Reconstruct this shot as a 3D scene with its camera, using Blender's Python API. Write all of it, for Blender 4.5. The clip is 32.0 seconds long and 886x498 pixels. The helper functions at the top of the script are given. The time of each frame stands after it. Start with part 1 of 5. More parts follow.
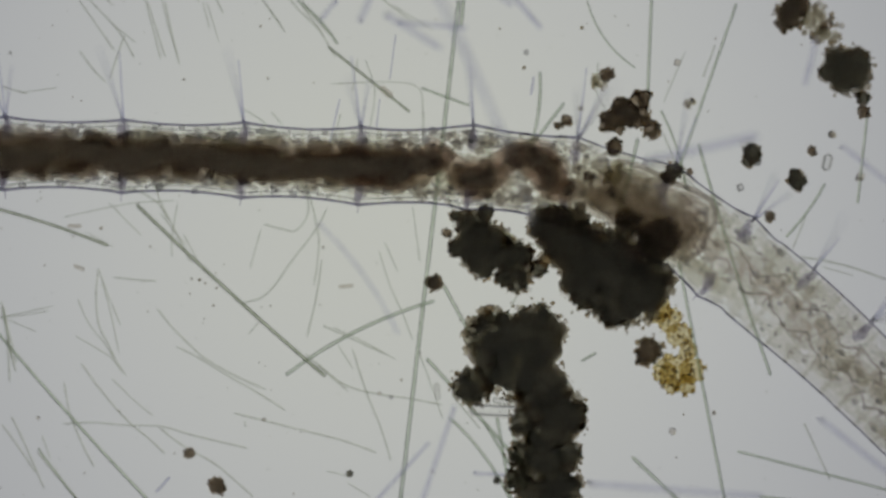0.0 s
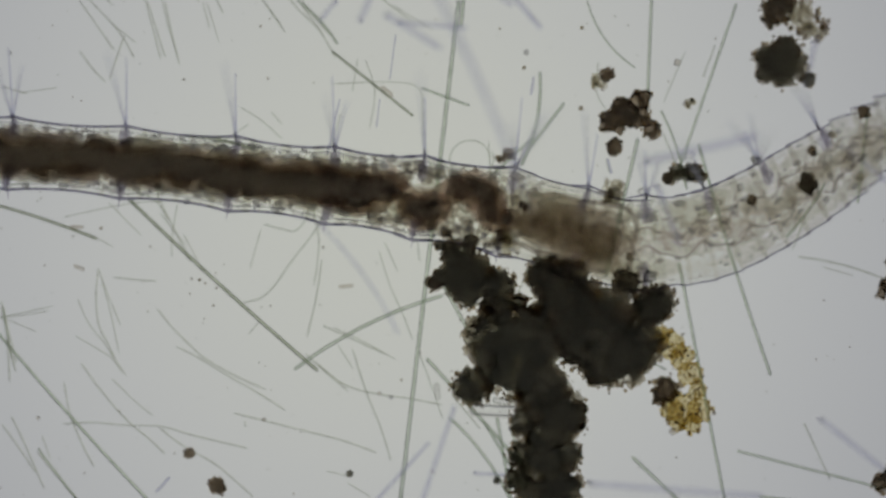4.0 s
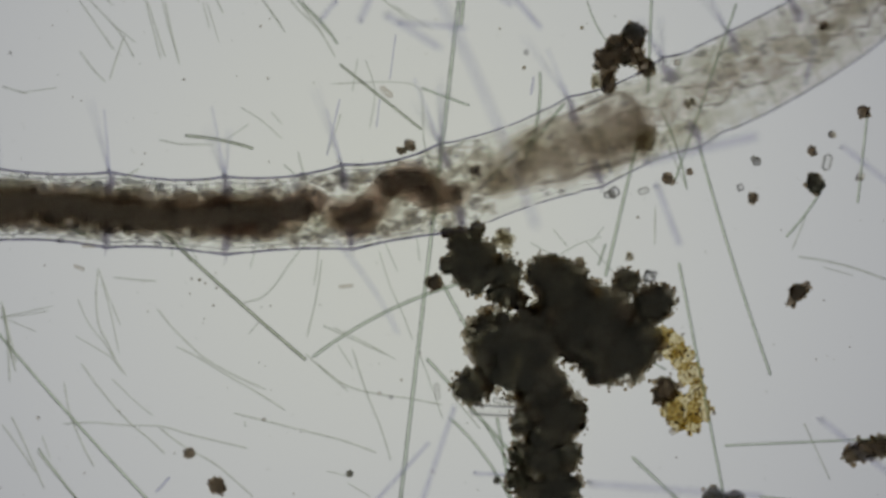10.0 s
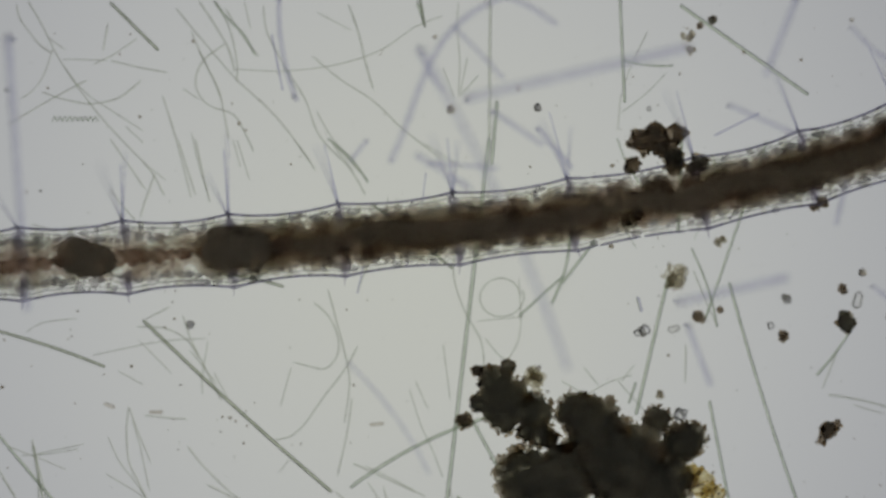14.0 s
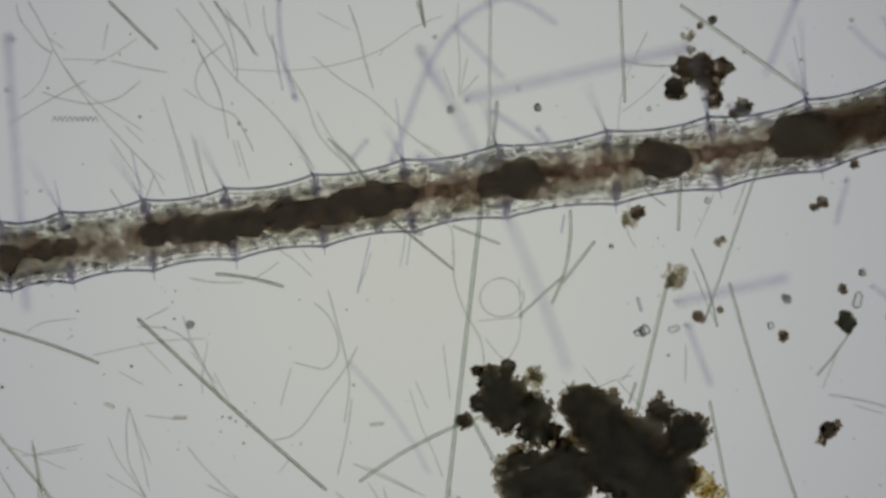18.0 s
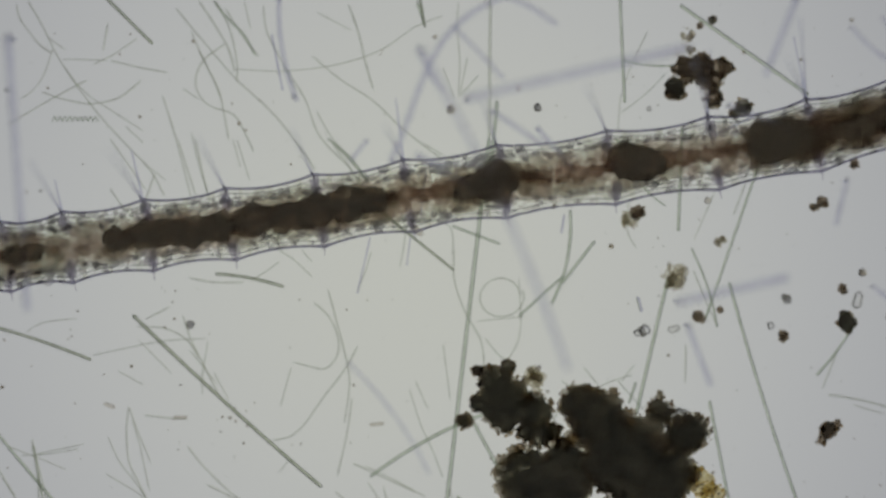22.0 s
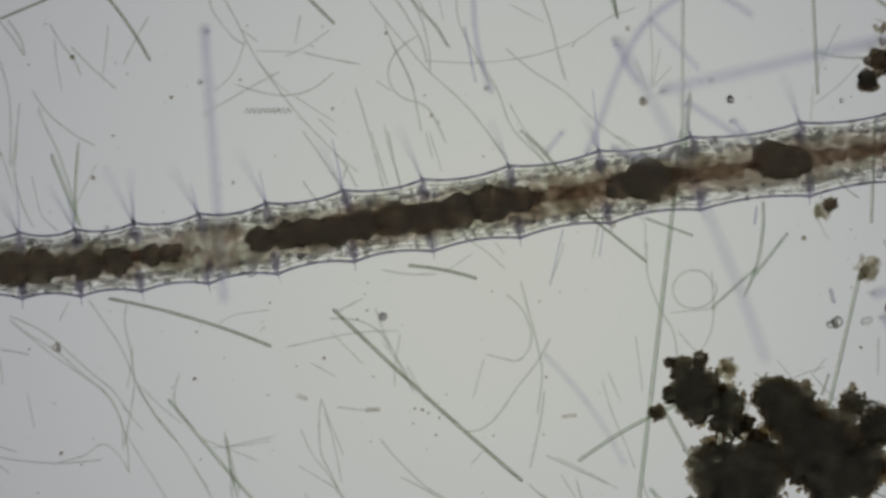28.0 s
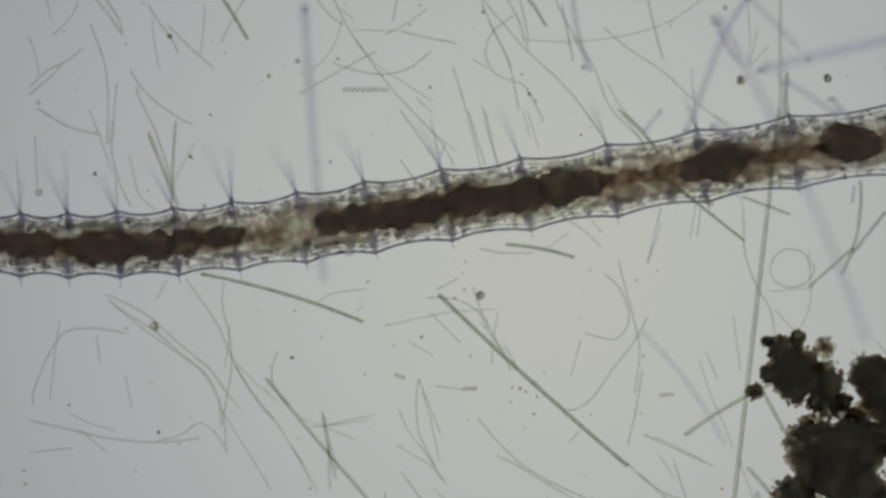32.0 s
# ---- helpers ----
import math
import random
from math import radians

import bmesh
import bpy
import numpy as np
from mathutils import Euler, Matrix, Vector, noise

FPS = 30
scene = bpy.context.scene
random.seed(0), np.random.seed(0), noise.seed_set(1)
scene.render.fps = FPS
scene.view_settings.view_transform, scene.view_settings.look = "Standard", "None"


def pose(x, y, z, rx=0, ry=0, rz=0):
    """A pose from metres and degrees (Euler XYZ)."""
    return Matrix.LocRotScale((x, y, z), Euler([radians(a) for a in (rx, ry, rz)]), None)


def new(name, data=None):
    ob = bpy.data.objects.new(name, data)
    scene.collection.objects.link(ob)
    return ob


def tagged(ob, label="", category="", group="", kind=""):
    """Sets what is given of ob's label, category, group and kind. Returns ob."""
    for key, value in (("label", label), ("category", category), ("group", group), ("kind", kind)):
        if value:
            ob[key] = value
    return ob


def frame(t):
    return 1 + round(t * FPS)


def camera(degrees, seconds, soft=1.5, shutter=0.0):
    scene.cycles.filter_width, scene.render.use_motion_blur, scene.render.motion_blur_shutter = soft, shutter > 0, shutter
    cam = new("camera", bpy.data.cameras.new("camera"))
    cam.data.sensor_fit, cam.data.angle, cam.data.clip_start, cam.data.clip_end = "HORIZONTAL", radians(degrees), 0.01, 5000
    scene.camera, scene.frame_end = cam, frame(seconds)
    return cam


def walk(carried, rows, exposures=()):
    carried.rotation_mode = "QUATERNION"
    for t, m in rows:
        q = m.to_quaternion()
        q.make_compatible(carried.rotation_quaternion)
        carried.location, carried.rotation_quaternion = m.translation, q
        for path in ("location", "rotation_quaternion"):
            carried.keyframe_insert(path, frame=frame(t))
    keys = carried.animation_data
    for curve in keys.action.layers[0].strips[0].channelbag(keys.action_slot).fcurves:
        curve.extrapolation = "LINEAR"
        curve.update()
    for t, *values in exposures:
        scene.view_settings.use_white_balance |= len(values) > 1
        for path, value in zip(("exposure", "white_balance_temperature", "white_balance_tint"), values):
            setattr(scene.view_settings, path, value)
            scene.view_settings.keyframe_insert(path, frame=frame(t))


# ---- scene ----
# Microscope view of a live water mount. One world unit stands for one millimetre of the
# specimen, because true micrometre walls lie below the renderer's precision.

MM = 0.001          # plan unit: a thousandth of a world unit
DEEP = 17.96        # from the lens to the plane of focus
FOCUS = 0.060


def P(x, y, z=0.0):
    """Plan units (x to the right, y down, origin at the first view's corner) to the world."""
    return Vector(((x - 784) * MM, (441 - y) * MM, z))


# stage travel: seconds, plan units to the right and down by which the mount slides in view
STAGE = ((0, 0, 0), (11.35, 0, 0), (11.5, 1.5, 3), (11.7, 8, 33), (11.9, 20, 94), (12, 29, 131), (12.2, 41, 185),
         (12.4, 51.5, 231), (12.5, 53.5, 241), (12.7, 54, 245), (22.7, 54, 245), (22.8, 63, 243), (23, 113.5, 231))
STAGE2 = ((23.5, 191, 214), (24, 261, 198.5), (24.2, 263, 200), (24.5, 267, 213), (24.8, 276, 245), (25, 278.5, 256.5),
          (25.3, 278.5, 257), (27.2, 280, 256), (27.5, 322, 247), (28, 396, 230.5), (28.5, 485, 211), (29.1, 485, 211))
STAGE3 = ((29.5, 487, 211), (30.4, 487, 211), (30.6, 491, 210), (31, 520, 203.5), (31.5, 548, 197.5), (32, 569, 193))
TRAVEL = STAGE + STAGE2 + STAGE3


def stage(t):
    ts = [r[0] for r in TRAVEL]
    return float(np.interp(t, ts, [r[1] for r in TRAVEL])), float(np.interp(t, ts, [r[2] for r in TRAVEL]))


# ---- camera ----
cam = camera(5.0, 32.0, soft=2.8, shutter=0.35)
cam.data.dof.use_dof = True
cam.data.dof.focus_distance = DEEP
cam.data.dof.aperture_fstop = 0.40
# the clip's camera sets its brightness anew as the dark worm crosses the view
EXPOSURES = ((0, 0.0), (3, 0.0), (6, 0.05), (7, 0.06), (8, 0.04), (9, 0.02), (10, 0.03), (11, 0.0), (14, -0.01), (16.5, -0.06), (17, -0.07), (18, -0.03),
             (19, -0.01), (28, -0.01), (29, -0.03), (30, -0.05), (32, -0.03))
walk(cam, [(t, pose(-sx * MM, sy * MM, DEEP + FOCUS)) for t, sx, sy in TRAVEL], EXPOSURES)

# ---- world and light ----
world = bpy.data.worlds.new("room")
scene.world = world
world.use_nodes = True
world.node_tree.nodes["Background"].inputs[0].default_value = (1.0, 0.97, 0.90, 1)
world.node_tree.nodes["Background"].inputs[1].default_value = 0.36
scene.cycles.max_bounces, scene.cycles.transmission_bounces, scene.cycles.transparent_max_bounces = 32, 32, 128


# ---- materials ----
def nodes_of(name):
    m = bpy.data.materials.new(name)
    m.use_nodes = True
    nt = m.node_tree
    nt.nodes.clear()
    out = nt.nodes.new("ShaderNodeOutputMaterial")
    return m, nt, out


def noise_node(nt, scale, detail=4.0, rough=0.6):
    co = nt.nodes.new("ShaderNodeTexCoord")
    n = nt.nodes.new("ShaderNodeTexNoise")
    n.inputs["Scale"].default_value = scale
    n.inputs["Detail"].default_value = detail
    n.inputs["Roughness"].default_value = rough
    info = nt.nodes.new("ShaderNodeObjectInfo")
    far = nt.nodes.new("ShaderNodeVectorMath")
    far.operation = "MULTIPLY_ADD"
    far.inputs[1].default_value = (37.0, 53.0, 19.0)
    nt.links.new(info.outputs["Random"], far.inputs[0])
    nt.links.new(co.outputs["Object"], far.inputs[2])
    nt.links.new(far.outputs[0], n.inputs["Vector"])
    return n


def ramp(nt, src, stops):
    r = nt.nodes.new("ShaderNodeValToRGB")
    while len(r.color_ramp.elements) < len(stops):
        r.color_ramp.elements.new(0.5)
    for e, (p, c) in zip(r.color_ramp.elements, stops):
        e.position, e.color = p, (*c, 1)
    nt.links.new(src, r.inputs[0])
    return r


def bump(nt, src, strength, dist):
    b = nt.nodes.new("ShaderNodeBump")
    b.inputs["Strength"].default_value = strength
    b.inputs["Distance"].default_value = dist
    nt.links.new(src, b.inputs["Height"])
    return b


def clear(name, dark, light, ior, scale, relief=0.0, rough=0.0, spread=0.25):
    """A see-through watery material: tint between two colours by a grain, bent light by its index."""
    m, nt, out = nodes_of(name)
    n = noise_node(nt, scale)
    r = ramp(nt, n.outputs["Fac"], ((0.5 - spread, dark), (0.5 + spread, light)))
    g = nt.nodes.new("ShaderNodeBsdfGlass")
    g.inputs["IOR"].default_value = ior
    g.inputs["Roughness"].default_value = rough
    nt.links.new(r.outputs[0], g.inputs["Color"])
    if relief:
        b = bump(nt, n.outputs["Fac"], 1.0, relief)
        nt.links.new(b.outputs[0], g.inputs["Normal"])
    nt.links.new(g.outputs[0], out.inputs[0])
    return m


def stained(name, dark, light, scale, spread=0.2, scatter=0.004, own=(0.62, 0.56, 0.48)):
    """A thin film that tints the light and scatters a little; scatter also imitates veiling glare in the blacks."""
    m, nt, out = nodes_of(name)
    n = noise_node(nt, scale, 5.0, 0.65)
    r = ramp(nt, n.outputs["Fac"], ((0.5 - spread, dark), (0.5 + spread, light)))
    t = nt.nodes.new("ShaderNodeBsdfTransparent")
    nt.links.new(r.outputs[0], t.inputs[0])
    g = nt.nodes.new("ShaderNodeBsdfDiffuse")
    g.inputs[0].default_value = (*own, 1)
    mix = nt.nodes.new("ShaderNodeMixShader")
    mix.inputs[0].default_value = scatter
    nt.links.new(t.outputs[0], mix.inputs[1])
    nt.links.new(g.outputs[0], mix.inputs[2])
    nt.links.new(mix.outputs[0], out.inputs[0])
    return m


# colour of the tubes that draw the body's dark refracted edge
LINE = clear("edge_darkening", (0.54, 0.53, 0.62), (0.70, 0.69, 0.76), 1.025, 30)
INNER = stained("inner_wall_line", (0.80, 0.80, 0.82), (0.93, 0.93, 0.935), 60)
SKIN = stained("cuticle", (0.945, 0.947, 0.925), (0.978, 0.978, 0.960), 40)
FLUID = stained("body_fluid", (0.942, 0.943, 0.932), (0.980, 0.980, 0.971), 50)
HEADFLUID = stained("head_fluid", (0.968, 0.966, 0.955), (0.990, 0.989, 0.982), 50)
HEADSKIN = stained("front_cuticle", (0.938, 0.937, 0.92), (0.974, 0.973, 0.96), 26)
SNOUTSKIN = stained("snout_cuticle", (0.915, 0.908, 0.885), (0.958, 0.953, 0.937), 22)
GUTHAZE = stained("gut_haze", (0.875, 0.86, 0.84), (0.958, 0.952, 0.942), 40)
SOFT = stained("food_film", (0.70, 0.668, 0.636), (0.89, 0.868, 0.848), 34, 0.2, 0.07, (0.60, 0.55, 0.48))
PACKED = stained("packed_food", (0.36, 0.325, 0.285), (0.64, 0.585, 0.535), 45, 0.2, 0.11, (0.60, 0.55, 0.47))
RUDDY = stained("ruddy_food", (0.68, 0.60, 0.55), (0.88, 0.825, 0.79), 60, 0.2, 0.06, (0.58, 0.49, 0.43))
MURK = stained("gullet_tissue", (0.78, 0.765, 0.745), (0.965, 0.957, 0.945), 60)
FILM = stained("debris_film", (0.60, 0.565, 0.50), (0.90, 0.88, 0.83), 90, 0.2, 0.06)
TISSUE = clear("tissue", (0.72, 0.72, 0.73), (0.93, 0.925, 0.92), 1.025, 60, 0.002)
HEADTISSUE = stained("head_tissue", (0.92, 0.915, 0.90), (0.980, 0.977, 0.967), 40)
BRISTLE = clear("bristle", (0.83, 0.83, 0.91), (0.92, 0.92, 0.96), 1.012, 20)
NODE = stained("bristle_root", (0.81, 0.80, 0.84), (0.95, 0.945, 0.955), 70)
GULLET = stained("gullet_wall", (0.90, 0.875, 0.858), (0.965, 0.952, 0.942), 60)
PHARYNX = stained("pharynx", (0.946, 0.938, 0.929), (0.983, 0.979, 0.974), 50)
CREASE = stained("inner_crease", (0.74, 0.72, 0.705), (0.91, 0.895, 0.885), 60)
RIM = stained("throat_rim", (0.66, 0.63, 0.61), (0.92, 0.905, 0.89), 90)
SHEATH = stained("gut_sheath", (0.86, 0.853, 0.855), (0.965, 0.962, 0.960), 80)
CANAL = stained("mouth_canal", (0.966, 0.959, 0.952), (0.990, 0.987, 0.984), 50)
GUTWALL = stained("gut_wall", (0.908, 0.888, 0.873), (0.972, 0.962, 0.955), 40)
DARK = stained("debris_dark", (0.60, 0.58, 0.535), (0.86, 0.85, 0.815), 60, 0.2, 0.07, (0.57, 0.57, 0.49))
BROWN = stained("debris_brown", (0.54, 0.505, 0.43), (0.84, 0.815, 0.755), 70, 0.2, 0.06, (0.54, 0.50, 0.40))
GRIT = stained("debris_grit", (0.46, 0.42, 0.35), (0.80, 0.765, 0.69), 80, 0.2, 0.06)
RUST = clear("rusty_grain", (0.45, 0.385, 0.29), (0.82, 0.755, 0.63), 1.035, 50)
GRAIN = clear("debris_grain", (0.76, 0.73, 0.68), (0.96, 0.95, 0.93), 1.035, 50)
AMBER = clear("amber_grain", (0.80, 0.70, 0.42), (0.97, 0.93, 0.76), 1.04, 60, 0.002)
AMBERFILM = stained("amber_film", (0.76, 0.69, 0.47), (0.94, 0.905, 0.78), 90)
OLIVE = clear("olive_filament", (0.66, 0.69, 0.61), (0.83, 0.85, 0.775), 1.06, 40)
GREEN = clear("green_filament", (0.79, 0.83, 0.76), (0.90, 0.927, 0.872), 1.05, 40)
PALE = clear("pale_filament", (0.865, 0.88, 0.835), (0.94, 0.95, 0.915), 1.03, 40)
# lilac put into the colour for the lens's fringing of unfocused threads
LILAC = clear("fringe_tinted_filament", (0.81, 0.81, 0.885), (0.905, 0.905, 0.945), 1.013, 40)
CORE = stained("debris_core", (0.24, 0.24, 0.205), (0.70, 0.68, 0.62), 22, 0.14, 0.065, (0.55, 0.56, 0.49))
HUSK = stained("debris_husk", (0.46, 0.41, 0.355), (0.80, 0.74, 0.66), 110, 0.22, 0.09, (0.55, 0.50, 0.43))
PALEFILM = stained("pale_film", (0.80, 0.785, 0.735), (0.965, 0.957, 0.93), 110, 0.2, 0.02)
CLEARBIT = clear("mineral", (0.90, 0.90, 0.885), (0.98, 0.98, 0.97), 1.13, 30)


def lamp_material():
    """A field lens; the view's vignette is put into its glow, dimmer and bluer towards its rim."""
    m, nt, out = nodes_of("illuminator")
    e = nt.nodes.new("ShaderNodeEmission")
    co = nt.nodes.new("ShaderNodeTexCoord")
    far = nt.nodes.new("ShaderNodeVectorMath")
    far.operation = "LENGTH"
    nt.links.new(co.outputs["Object"], far.inputs[0])
    part_of = nt.nodes.new("ShaderNodeMath")
    part_of.operation = "DIVIDE"
    part_of.inputs[1].default_value = LAMP_R
    nt.links.new(far.outputs["Value"], part_of.inputs[0])
    r = ramp(nt, part_of.outputs[0], tuple((p / LAMP_R, (0.978 * k, 1.0 * k, blue * k)) for p, k, blue in
                                           ((0, 0.510, 0.905), (0.5, 0.504, 0.915), (1.0, 0.475, 0.965), (1.5, 0.430, 1.01), (2.3, 0.350, 1.045), (5.5, 0.07, 1.045))))
    nt.links.new(r.outputs[0], e.inputs[0])
    e.inputs[1].default_value = 1.0
    nt.links.new(e.outputs[0], out.inputs[0])
    return m


LAMP_R, LAMP_Z = 5.5, -20.0


def plain(name, colour, rough):
    m, nt, out = nodes_of(name)
    d = nt.nodes.new("ShaderNodeBsdfPrincipled")
    n = noise_node(nt, 3.0)
    r = ramp(nt, n.outputs["Fac"], ((0.3, tuple(c * 0.8 for c in colour)), (0.7, colour)))
    nt.links.new(r.outputs[0], d.inputs["Base Color"])
    d.inputs["Roughness"].default_value = rough
    nt.links.new(d.outputs[0], out.inputs[0])
    return m


BLACK = plain("grey_metal", (0.22, 0.22, 0.22), 0.6)


def slide_material():
    m, nt, out = nodes_of("slide_glass")
    t = nt.nodes.new("ShaderNodeBsdfTransparent")
    g = nt.nodes.new("ShaderNodeBsdfGlossy")
    g.inputs["Roughness"].default_value = 0.02
    f = nt.nodes.new("ShaderNodeFresnel")
    f.inputs["IOR"].default_value = 1.1
    mix = nt.nodes.new("ShaderNodeMixShader")
    nt.links.new(f.outputs[0], mix.inputs[0])
    nt.links.new(t.outputs[0], mix.inputs[1])
    nt.links.new(g.outputs[0], mix.inputs[2])
    nt.links.new(mix.outputs[0], out.inputs[0])
    return m


SLIDE = slide_material()


# ---- building helpers ----
def mesh_of(name, verts, faces, mat, smooth=True):
    me = bpy.data.meshes.new(name)
    me.from_pydata([tuple(v) for v in verts], [], faces)
    me.materials.append(mat)
    if smooth:
        me.polygons.foreach_set("use_smooth", [True] * len(me.polygons))
    me.update()
    return me


def part(name, me, parent, label="", kind=""):
    ob = new(name, me)
    ob.parent = parent
    return tagged(ob, label, "", "", kind)


def tube(points, radii, sides=8, caps=True):
    """Vertices and faces of a round tube through points."""
    verts, faces = [], []
    n = len(points)
    pts = [Vector(p) for p in points]
    for i, p in enumerate(pts):
        d = (pts[min(i + 1, n - 1)] - pts[max(i - 1, 0)]).normalized()
        a = d.cross(Vector((0, 0, 1)))
        a = a.normalized() if a.length > 1e-4 else Vector((1, 0, 0))
        b = a.cross(d).normalized()
        for k in range(sides):
            w = 2 * math.pi * k / sides
            verts.append(p + (a * math.cos(w) + b * math.sin(w)) * radii[i])
    for i in range(n - 1):
        for k in range(sides):
            q = (k + 1) % sides
            faces.append((i * sides + k, i * sides + q, (i + 1) * sides + q, (i + 1) * sides + k))
    if caps:
        faces.append(tuple(reversed(range(sides))))
        faces.append(tuple((n - 1) * sides + k for k in range(sides)))
    return verts, faces


def ball_data(sub):
    bm = bmesh.new()
    bmesh.ops.create_icosphere(bm, subdivisions=sub, radius=1.0)
    v = [x.co.copy() for x in bm.verts]
    f = [tuple(x.index for x in p.verts) for p in bm.faces]
    bm.free()
    return v, f


BALLS = {s: ball_data(s) for s in (1, 2, 3, 4)}


def lump(c, r, rough=0.25, sub=3, grain=2.0, seed=0.0, squash=(1, 1, 1)):
    """A lumpy ball round c."""
    v, f = BALLS[sub]
    off = Vector((seed * 7.3, seed * 3.1, seed * 5.7))
    out = []
    for p in v:
        k = 1 + rough * (noise.noise(p * grain + off) + 0.5 * noise.noise(p * grain * 2.7 + off) + (0.32 * noise.noise(p * grain * 6 + off) if sub == 4 else 0))
        q = p * (r * k)
        out.append(Vector((q.x * squash[0], q.y * squash[1], q.z * squash[2])) + Vector(c))
    return out, f


def merged(pieces):
    verts, faces = [], []
    for v, f in pieces:
        o = len(verts)
        verts += v
        faces += [tuple(i + o for i in q) for q in f]
    return verts, faces


# ---- setting ----
def disc_faces(radius, z, sides=64, centre=(0, 0)):
    return [Vector((centre[0] + radius * math.cos(2 * math.pi * k / sides), centre[1] + radius * math.sin(2 * math.pi * k / sides), z)) for k in range(sides)]


MID = (-0.285, 0.12)
LAMP_MID = (-0.15, 0.17)
v = disc_faces(LAMP_R, 0)
lens = new("backdrop", mesh_of("backdrop", v, [tuple(range(64))], lamp_material(), False))
lens.location = (*LAMP_MID, LAMP_Z)
tagged(lens, "white illuminator lens below the slide, vignette put into its glow", "illuminator", kind="structure")
# unseen tube, added so that rays bent past the lamp end dark
a, b = disc_faces(LAMP_R + 0.02, LAMP_Z - 0.1, centre=MID), disc_faces(3.4, -0.9, centre=MID)
b2 = disc_faces(5.2, -0.9, centre=MID)
cone = a + b + b2
faces = []
for k in range(64):
    q = (k + 1) % 64
    faces += [(k, q, 64 + q, 64 + k), (64 + k, 64 + q, 128 + q, 128 + k)]
tagged(new("wall_condenser", mesh_of("wall_condenser", cone, faces, BLACK)), "unseen dull grey tube under the stage, added to stop bent rays", "condenser", kind="structure")
bm = bmesh.new()
bmesh.ops.create_cube(bm, size=1.0)
bmesh.ops.scale(bm, vec=(9.0, 6.0, 0.5), verts=bm.verts)
bmesh.ops.translate(bm, vec=(MID[0], MID[1], -0.25), verts=bm.verts)
bmesh.ops.bevel(bm, geom=bm.edges[:], offset=0.03, segments=2, affect="EDGES")
me = bpy.data.meshes.new("ground")
bm.to_mesh(me)
bm.free()
me.materials.append(SLIDE)
tagged(new("ground", me), "clear glass microscope slide", "glass slide", kind="structure")

# ---- the worm ----
NODES = {}


def spine(t, body, head=()):
    """Centre line at t in view units: (node, x, y) along the body, then points on to the tip of the snout."""
    sx, sy = stage(t)
    rows = [(u, x - sx, y - sy) for u, x, y in body]
    if head:
        pts = [rows[-1][1:]] + [(x - sx, y - sy) for x, y in head]
        run = [0.0]
        for p, q in zip(pts, pts[1:]):
            run.append(run[-1] + math.dist(p, q))
        rows += [(3 + 5 * s / run[-1], *p) for s, p in zip(run[1:], pts[1:])]
    NODES[t] = rows


spine(0.0, [(-4, 10, 272), (-3, 218, 277), (-2, 430, 284), (-1, 637, 294), (0, 833, 297), (1, 1005, 322), (2, 1160, 372), (3, 1285, 455)],
      [(1397, 545), (1508, 645), (1600, 745), (1690, 860), (1740, 930)])
spine(0.5, [(-4, 26, 275), (-3, 230, 290), (-2, 432, 307), (-1, 630, 330), (0, 815, 357), (1, 950, 385), (2, 1075, 425), (3, 1200, 478)],
      [(1345, 497), (1470, 480), (1600, 445), (1780, 400)])
spine(1.0, [(-4, 26, 275), (-3, 228, 289), (-2, 430, 306), (-1, 630, 329), (0, 825, 360), (1, 1000, 392), (2, 1160, 417), (3, 1315, 430)],
      [(1450, 425), (1555, 375), (1620, 270), (1660, 150), (1690, 20)])
spine(1.5, [(-4, 26, 275), (-3, 228, 289), (-2, 430, 306), (-1, 630, 329), (0, 825, 360), (1, 1005, 394), (2, 1170, 414), (3, 1330, 412)],
      [(1490, 390), (1640, 340), (1850, 240)])
spine(2.5, [(-4, 26, 275), (-3, 228, 289), (-2, 430, 306), (-1, 630, 329), (0, 825, 360), (1, 1005, 394), (2, 1170, 414), (3, 1330, 408)],
      [(1490, 384), (1650, 355), (1900, 300)])
spine(3.0, [(-4, 20, 272), (-3, 220, 288), (-2, 412, 310), (-1, 582, 332), (0, 740, 350), (1, 885, 365), (2, 1015, 388), (3, 1130, 415)],
      [(1260, 432), (1385, 385), (1445, 280), (1437, 140)])
spine(3.5, [(-4, 20, 272), (-3, 220, 288), (-2, 413, 308), (-1, 585, 328), (0, 742, 350), (1, 890, 372), (2, 1015, 410), (3, 1130, 422)],
      [(1250, 392), (1360, 310), (1435, 215), (1520, 80), (1600, -60)])
spine(4.5, [(-4, 17, 271), (-3, 217, 288), (-2, 409, 308), (-1, 583, 330), (0, 741, 352), (1, 898, 376), (2, 1042, 415), (3, 1165, 452)],
      [(1275, 475), (1390, 490), (1500, 510), (1610, 525), (1700, 540)])
spine(5.5, [(-4, 15, 270), (-3, 215, 287), (-2, 405, 308), (-1, 580, 332), (0, 740, 355), (1, 905, 378), (2, 1065, 440), (3, 1195, 510)],
      [(1285, 585), (1350, 660), (1450, 760), (1570, 850), (1660, 910)])
spine(6.0, [(-4, 17, 272), (-3, 215, 288), (-2, 402, 309), (-1, 578, 335), (0, 735, 358), (1, 900, 380), (2, 1050, 412), (3, 1175, 450)],
      [(1262, 512), (1320, 585), (1345, 690), (1360, 800), (1352, 880)])
spine(6.5, [(-4, 15, 270), (-3, 213, 287), (-2, 402, 309), (-1, 578, 335), (0, 735, 358), (1, 900, 380), (2, 1045, 428), (3, 1175, 495)],
      [(1262, 565), (1325, 660), (1375, 770), (1430, 870), (1480, 950)])
